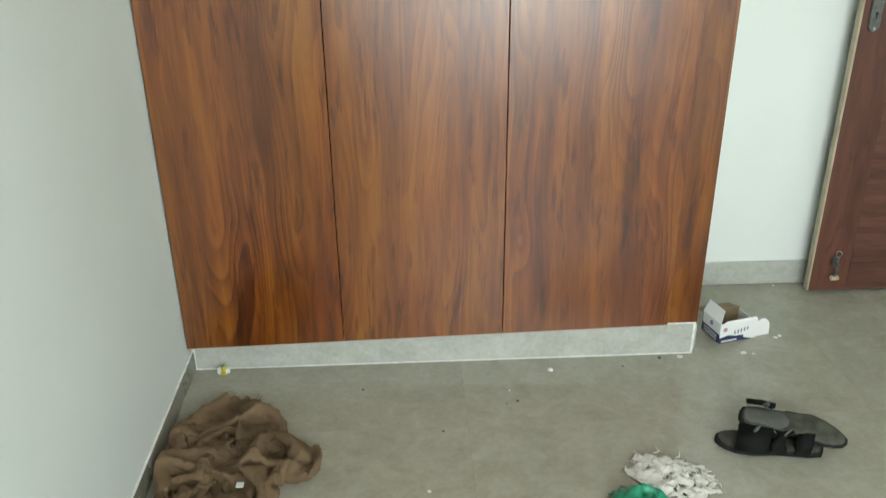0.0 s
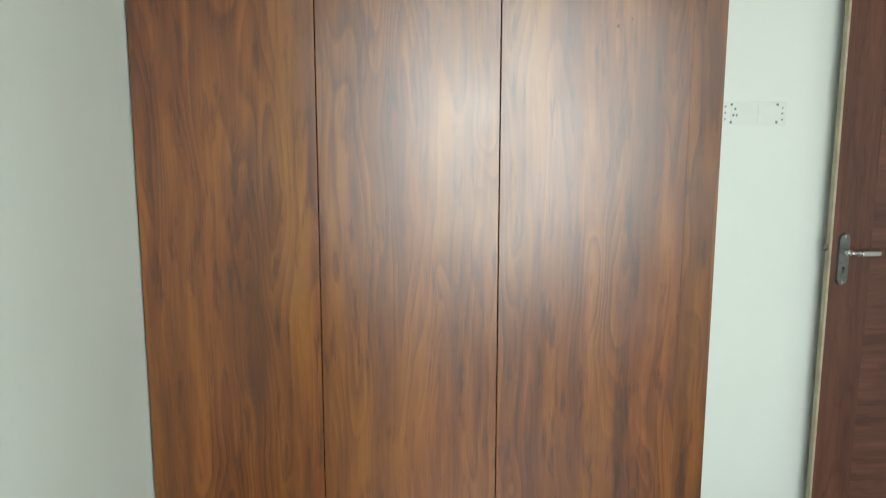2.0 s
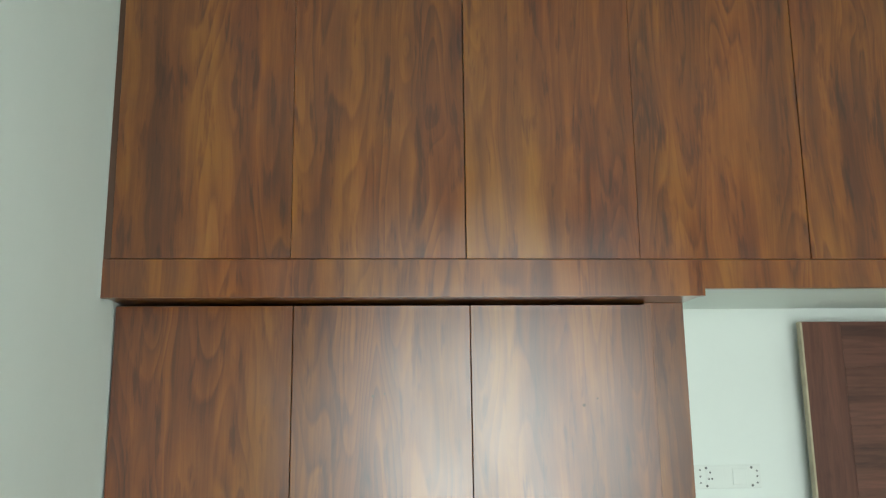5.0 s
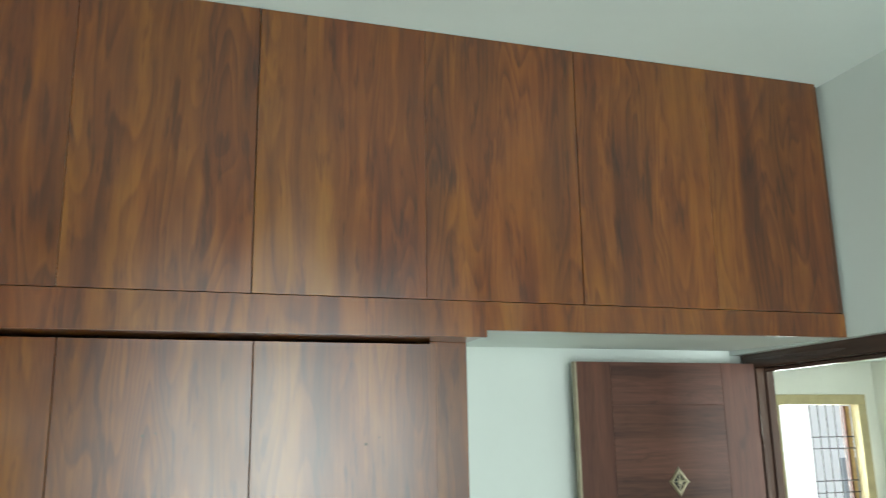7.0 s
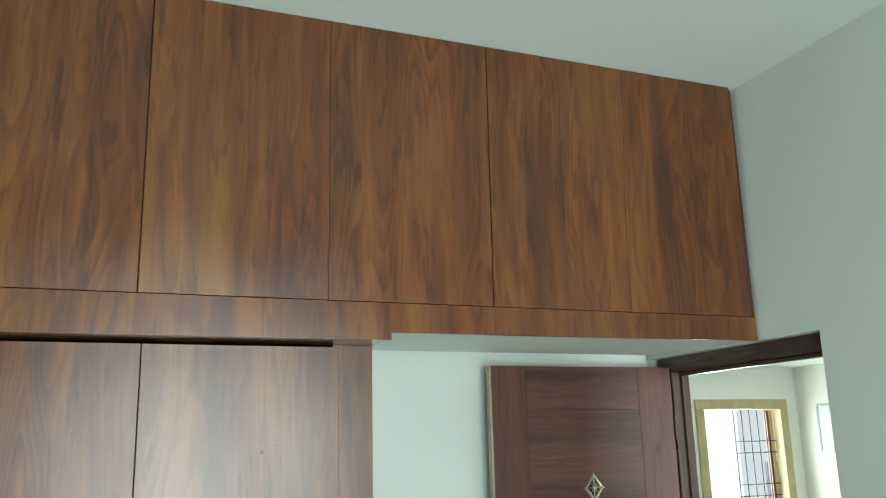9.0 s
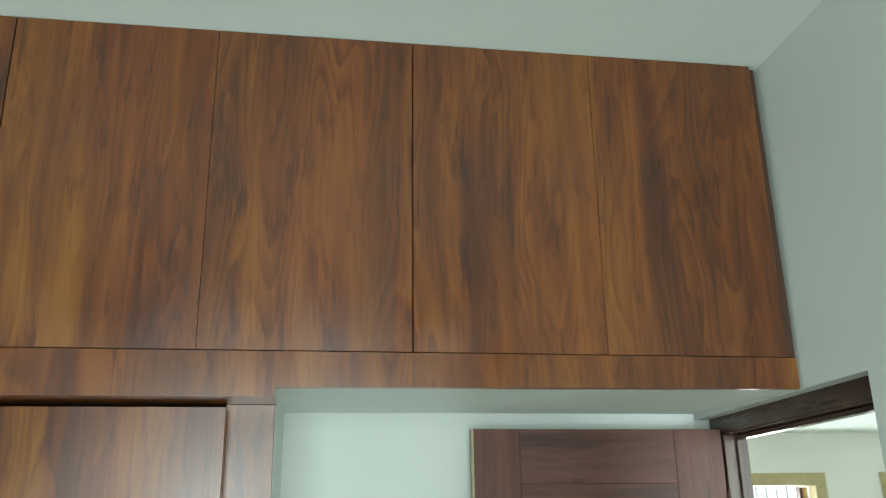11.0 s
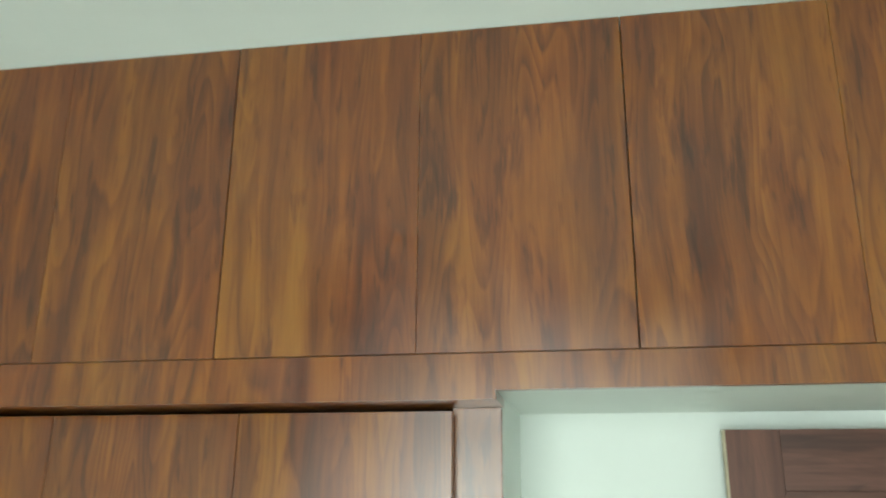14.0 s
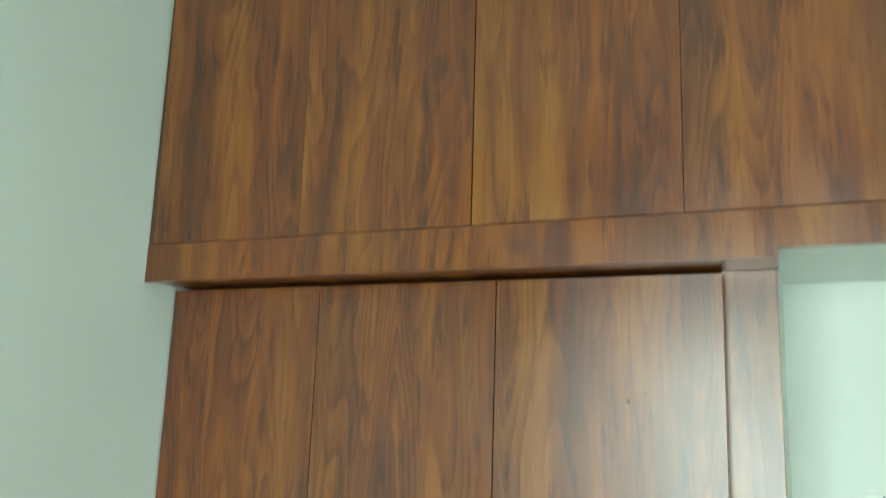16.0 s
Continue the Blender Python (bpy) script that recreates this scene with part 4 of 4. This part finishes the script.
cpart("base", box(-CW + TH, CW - TH, -CD + TH, CD - TH, 0.001, 0.003), CARD_K)
cpart("print_band", box(-CW - 0.0006, CW * 0.30, -CD - 0.0008, -CD - 0.0001, 0.002, 0.022), CARD_B, front)
bm = bmesh.new()
pr = [(-CW - 0.0006, 0.022), (-CW * 0.5, 0.030), (-CW * 0.05, 0.020), (CW * 0.30, 0.012), (CW * 0.75, 0.002), (-CW - 0.0006, 0.002)]
bm.faces.new([bm.verts.new((x, -CD - 0.0012, z)) for x, z in pr])
cpart("print_wave", bm, CARD_B, front)
cpart("print_band", box(-CW - 0.0008, -CW - 0.0001, -CD, CD, 0.002, 0.034), CARD_B, left)
for k in range(3):
    cpart("print_line", box(-CW - 0.0012, -CW - 0.0009, -CD * 0.7, CD * 0.75, 0.008 + 0.008 * k, 0.011 + 0.008 * k), CARD_W, left)
for k in range(5):
    cpart("print_mark", box(-0.016 + 0.012 * k, -0.011 + 0.012 * k, -CD - 0.0012, -CD - 0.0002, 0.030 + 0.002 * k, 0.043 + 0.002 * k), INK, front)
cpart("print_line", box(-CW * 0.9, -CW * 0.05, -CD - 0.0018, -CD - 0.0013, 0.006, 0.011), CARD_W, front)
for par, u in ((front, -0.052),):
    cpart("print_mark", rod((u, -CD - 0.0010, 0.052), (u, -CD - 0.0002, 0.052), 0.008, 12), plain("pink_ink", (0.45, 0.26, 0.32), 0.6), par)
cpart("print_mark", rod((-CW - 0.0010, 0.0, 0.056), (-CW - 0.0002, 0.0, 0.056), 0.009, 12), INK, left)


def flap(nm, a, b, out, mat):
    """A thin hinged flap along a-b that leans out by the vector given."""
    a, b, out = Vector(a), Vector(b), Vector(out)
    bm = bmesh.new()
    n = out.cross(b - a).normalized() * TH
    q = [a, b, b + out - (b - a) * 0.08, a + out + (b - a) * 0.08]
    lo = [bm.verts.new(p) for p in q]
    hi = [bm.verts.new(p + n) for p in q]
    bm.faces.new(lo)
    bm.faces.new(hi)
    for k in range(4):
        bm.faces.new((lo[k], lo[(k + 1) % 4], hi[(k + 1) % 4], hi[k]))
    return cpart(nm, bm, mat)


flap("flap", (-CW, -CD, CH), (-CW, CD, CH), (0.020, 0.006, 0.040), CARD_W)
flap("flap", (-CW, CD, CH * 0.9), (CW, CD, CH * 0.9), (0.0, 0.055, -0.012), CARD_K)
flap("flap", (-CW + 0.01, -CD, CH), (CW, -CD, CH), (0.004, 0.004, 0.006), CARD_W)
bm = bmesh.new()
pts = [(CW - 0.003 + 0.060 * (1 - math.cos(a)) * 0.5, -CD - 0.006, 0.070 * math.sin(a) ** 0.5 * (1 - 0.12 * a / math.pi) if 0 < a < 3.1 else 0.0) for a in [math.pi * k / 14 for k in range(15)]]
lo = [bm.verts.new((x, y + 0.012, max(0.001, z))) for x, y, z in pts]
hi = [bm.verts.new((x, y + 0.0138, max(0.001, z))) for x, y, z in pts]
bm.faces.new(lo)
bm.faces.new(hi)
for k in range(len(pts)):
    bm.faces.new((lo[k], lo[(k + 1) % len(pts)], hi[(k + 1) % len(pts)], hi[k]))
cpart("tuck_flap", bm, CARD_W, label="rounded white end flap folded out")


# --- wrapper by the plinth, plaster chips and grit ---
def lump(name, x, y, r, mat, label, category, seed, flat=0.6):
    bm = bmesh.new()
    bmesh.ops.create_icosphere(bm, subdivisions=2, radius=r)
    for v in bm.verts:
        d = 1 + 0.45 * noise.noise(v.co / r * 1.3 + Vector((seed, 0, 0)))
        v.co = Vector((x + v.co.x * d * 1.2, y + v.co.y * d, max(0.0, r * flat * 0.8 + v.co.z * d * flat)))
    return solid(name, bm, mat, label, category)


YELLOW = plain("yellow_foil", (0.62, 0.52, 0.06), 0.3, 0, 0.3, 60)
wrap = thing("sweet_wrapper", (0.104, 0.025, 0), "scrunched yellow and white foil wrapper", "wrapper")
for dx, dz, r, mt in ((0, 0.010, 0.014, YELLOW), (0.011, 0.014, 0.010, WHITE_PL), (-0.011, 0.014, 0.010, WHITE_PL), (0.002, 0.022, 0.009, YELLOW)):
    bm = bmesh.new()
    bmesh.ops.create_icosphere(bm, subdivisions=2, radius=r)
    for v in bm.verts:
        d = 1 + 0.6 * noise.noise(v.co / r * 1.7 + Vector((dx * 90, r * 100, 0)))
        v.co = Vector((0.104 + dx + v.co.x * d, 0.012 + v.co.y * d * 0.8, max(0.001, dz + v.co.z * d)))
    part("foil", bm, mt, wrap)

CHIP = plain("plaster_chip", (0.70, 0.70, 0.66), 0.9, 0, 0.15, 60)
GRIT = plain("dark_grit", (0.06, 0.055, 0.045), 0.9)
for i, (x, y, r) in enumerate(((1.145, -0.030, 0.014), (1.000, -0.133, 0.0045), (0.740, -0.571, 0.008), (1.579, 0.020, 0.014), (1.793, 0.031, 0.014), (1.825, 0.026, 0.008), (2.081, 0.490, 0.007), (1.955, 0.130, 0.009), (1.935, 0.118, 0.011))):
    lump("plaster_chip", x, y, r * 0.58, CHIP, "small white plaster chip on the floor", "chip", i * 3.3, 0.5)
for i, (x, y, r) in enumerate(((0.788, -0.322, 0.005), (1.019, -0.188, 0.005), (1.510, 0.020, 0.007), (0.985, -0.20, 0.003), (0.55, -0.10, 0.004), (1.38, -0.02, 0.004))):
    lump("dirt_crumb", x, y, r * 0.75, GRIT, "dark crumb of dirt on the floor", "crumb", i * 2.1, 0.5)

# floor tiles last
XE = (0.0, 0.86, 2.06, 2.915)
tile_run(XE, (FRONT, -2.7, -1.5, -0.3, REAR))
tile_run((2.916, 3.9, 5.1, 6.3, 7.5, 8.05), (FRONT, -1.5, 0.5, 2.3, 3.7, HALL_Y))
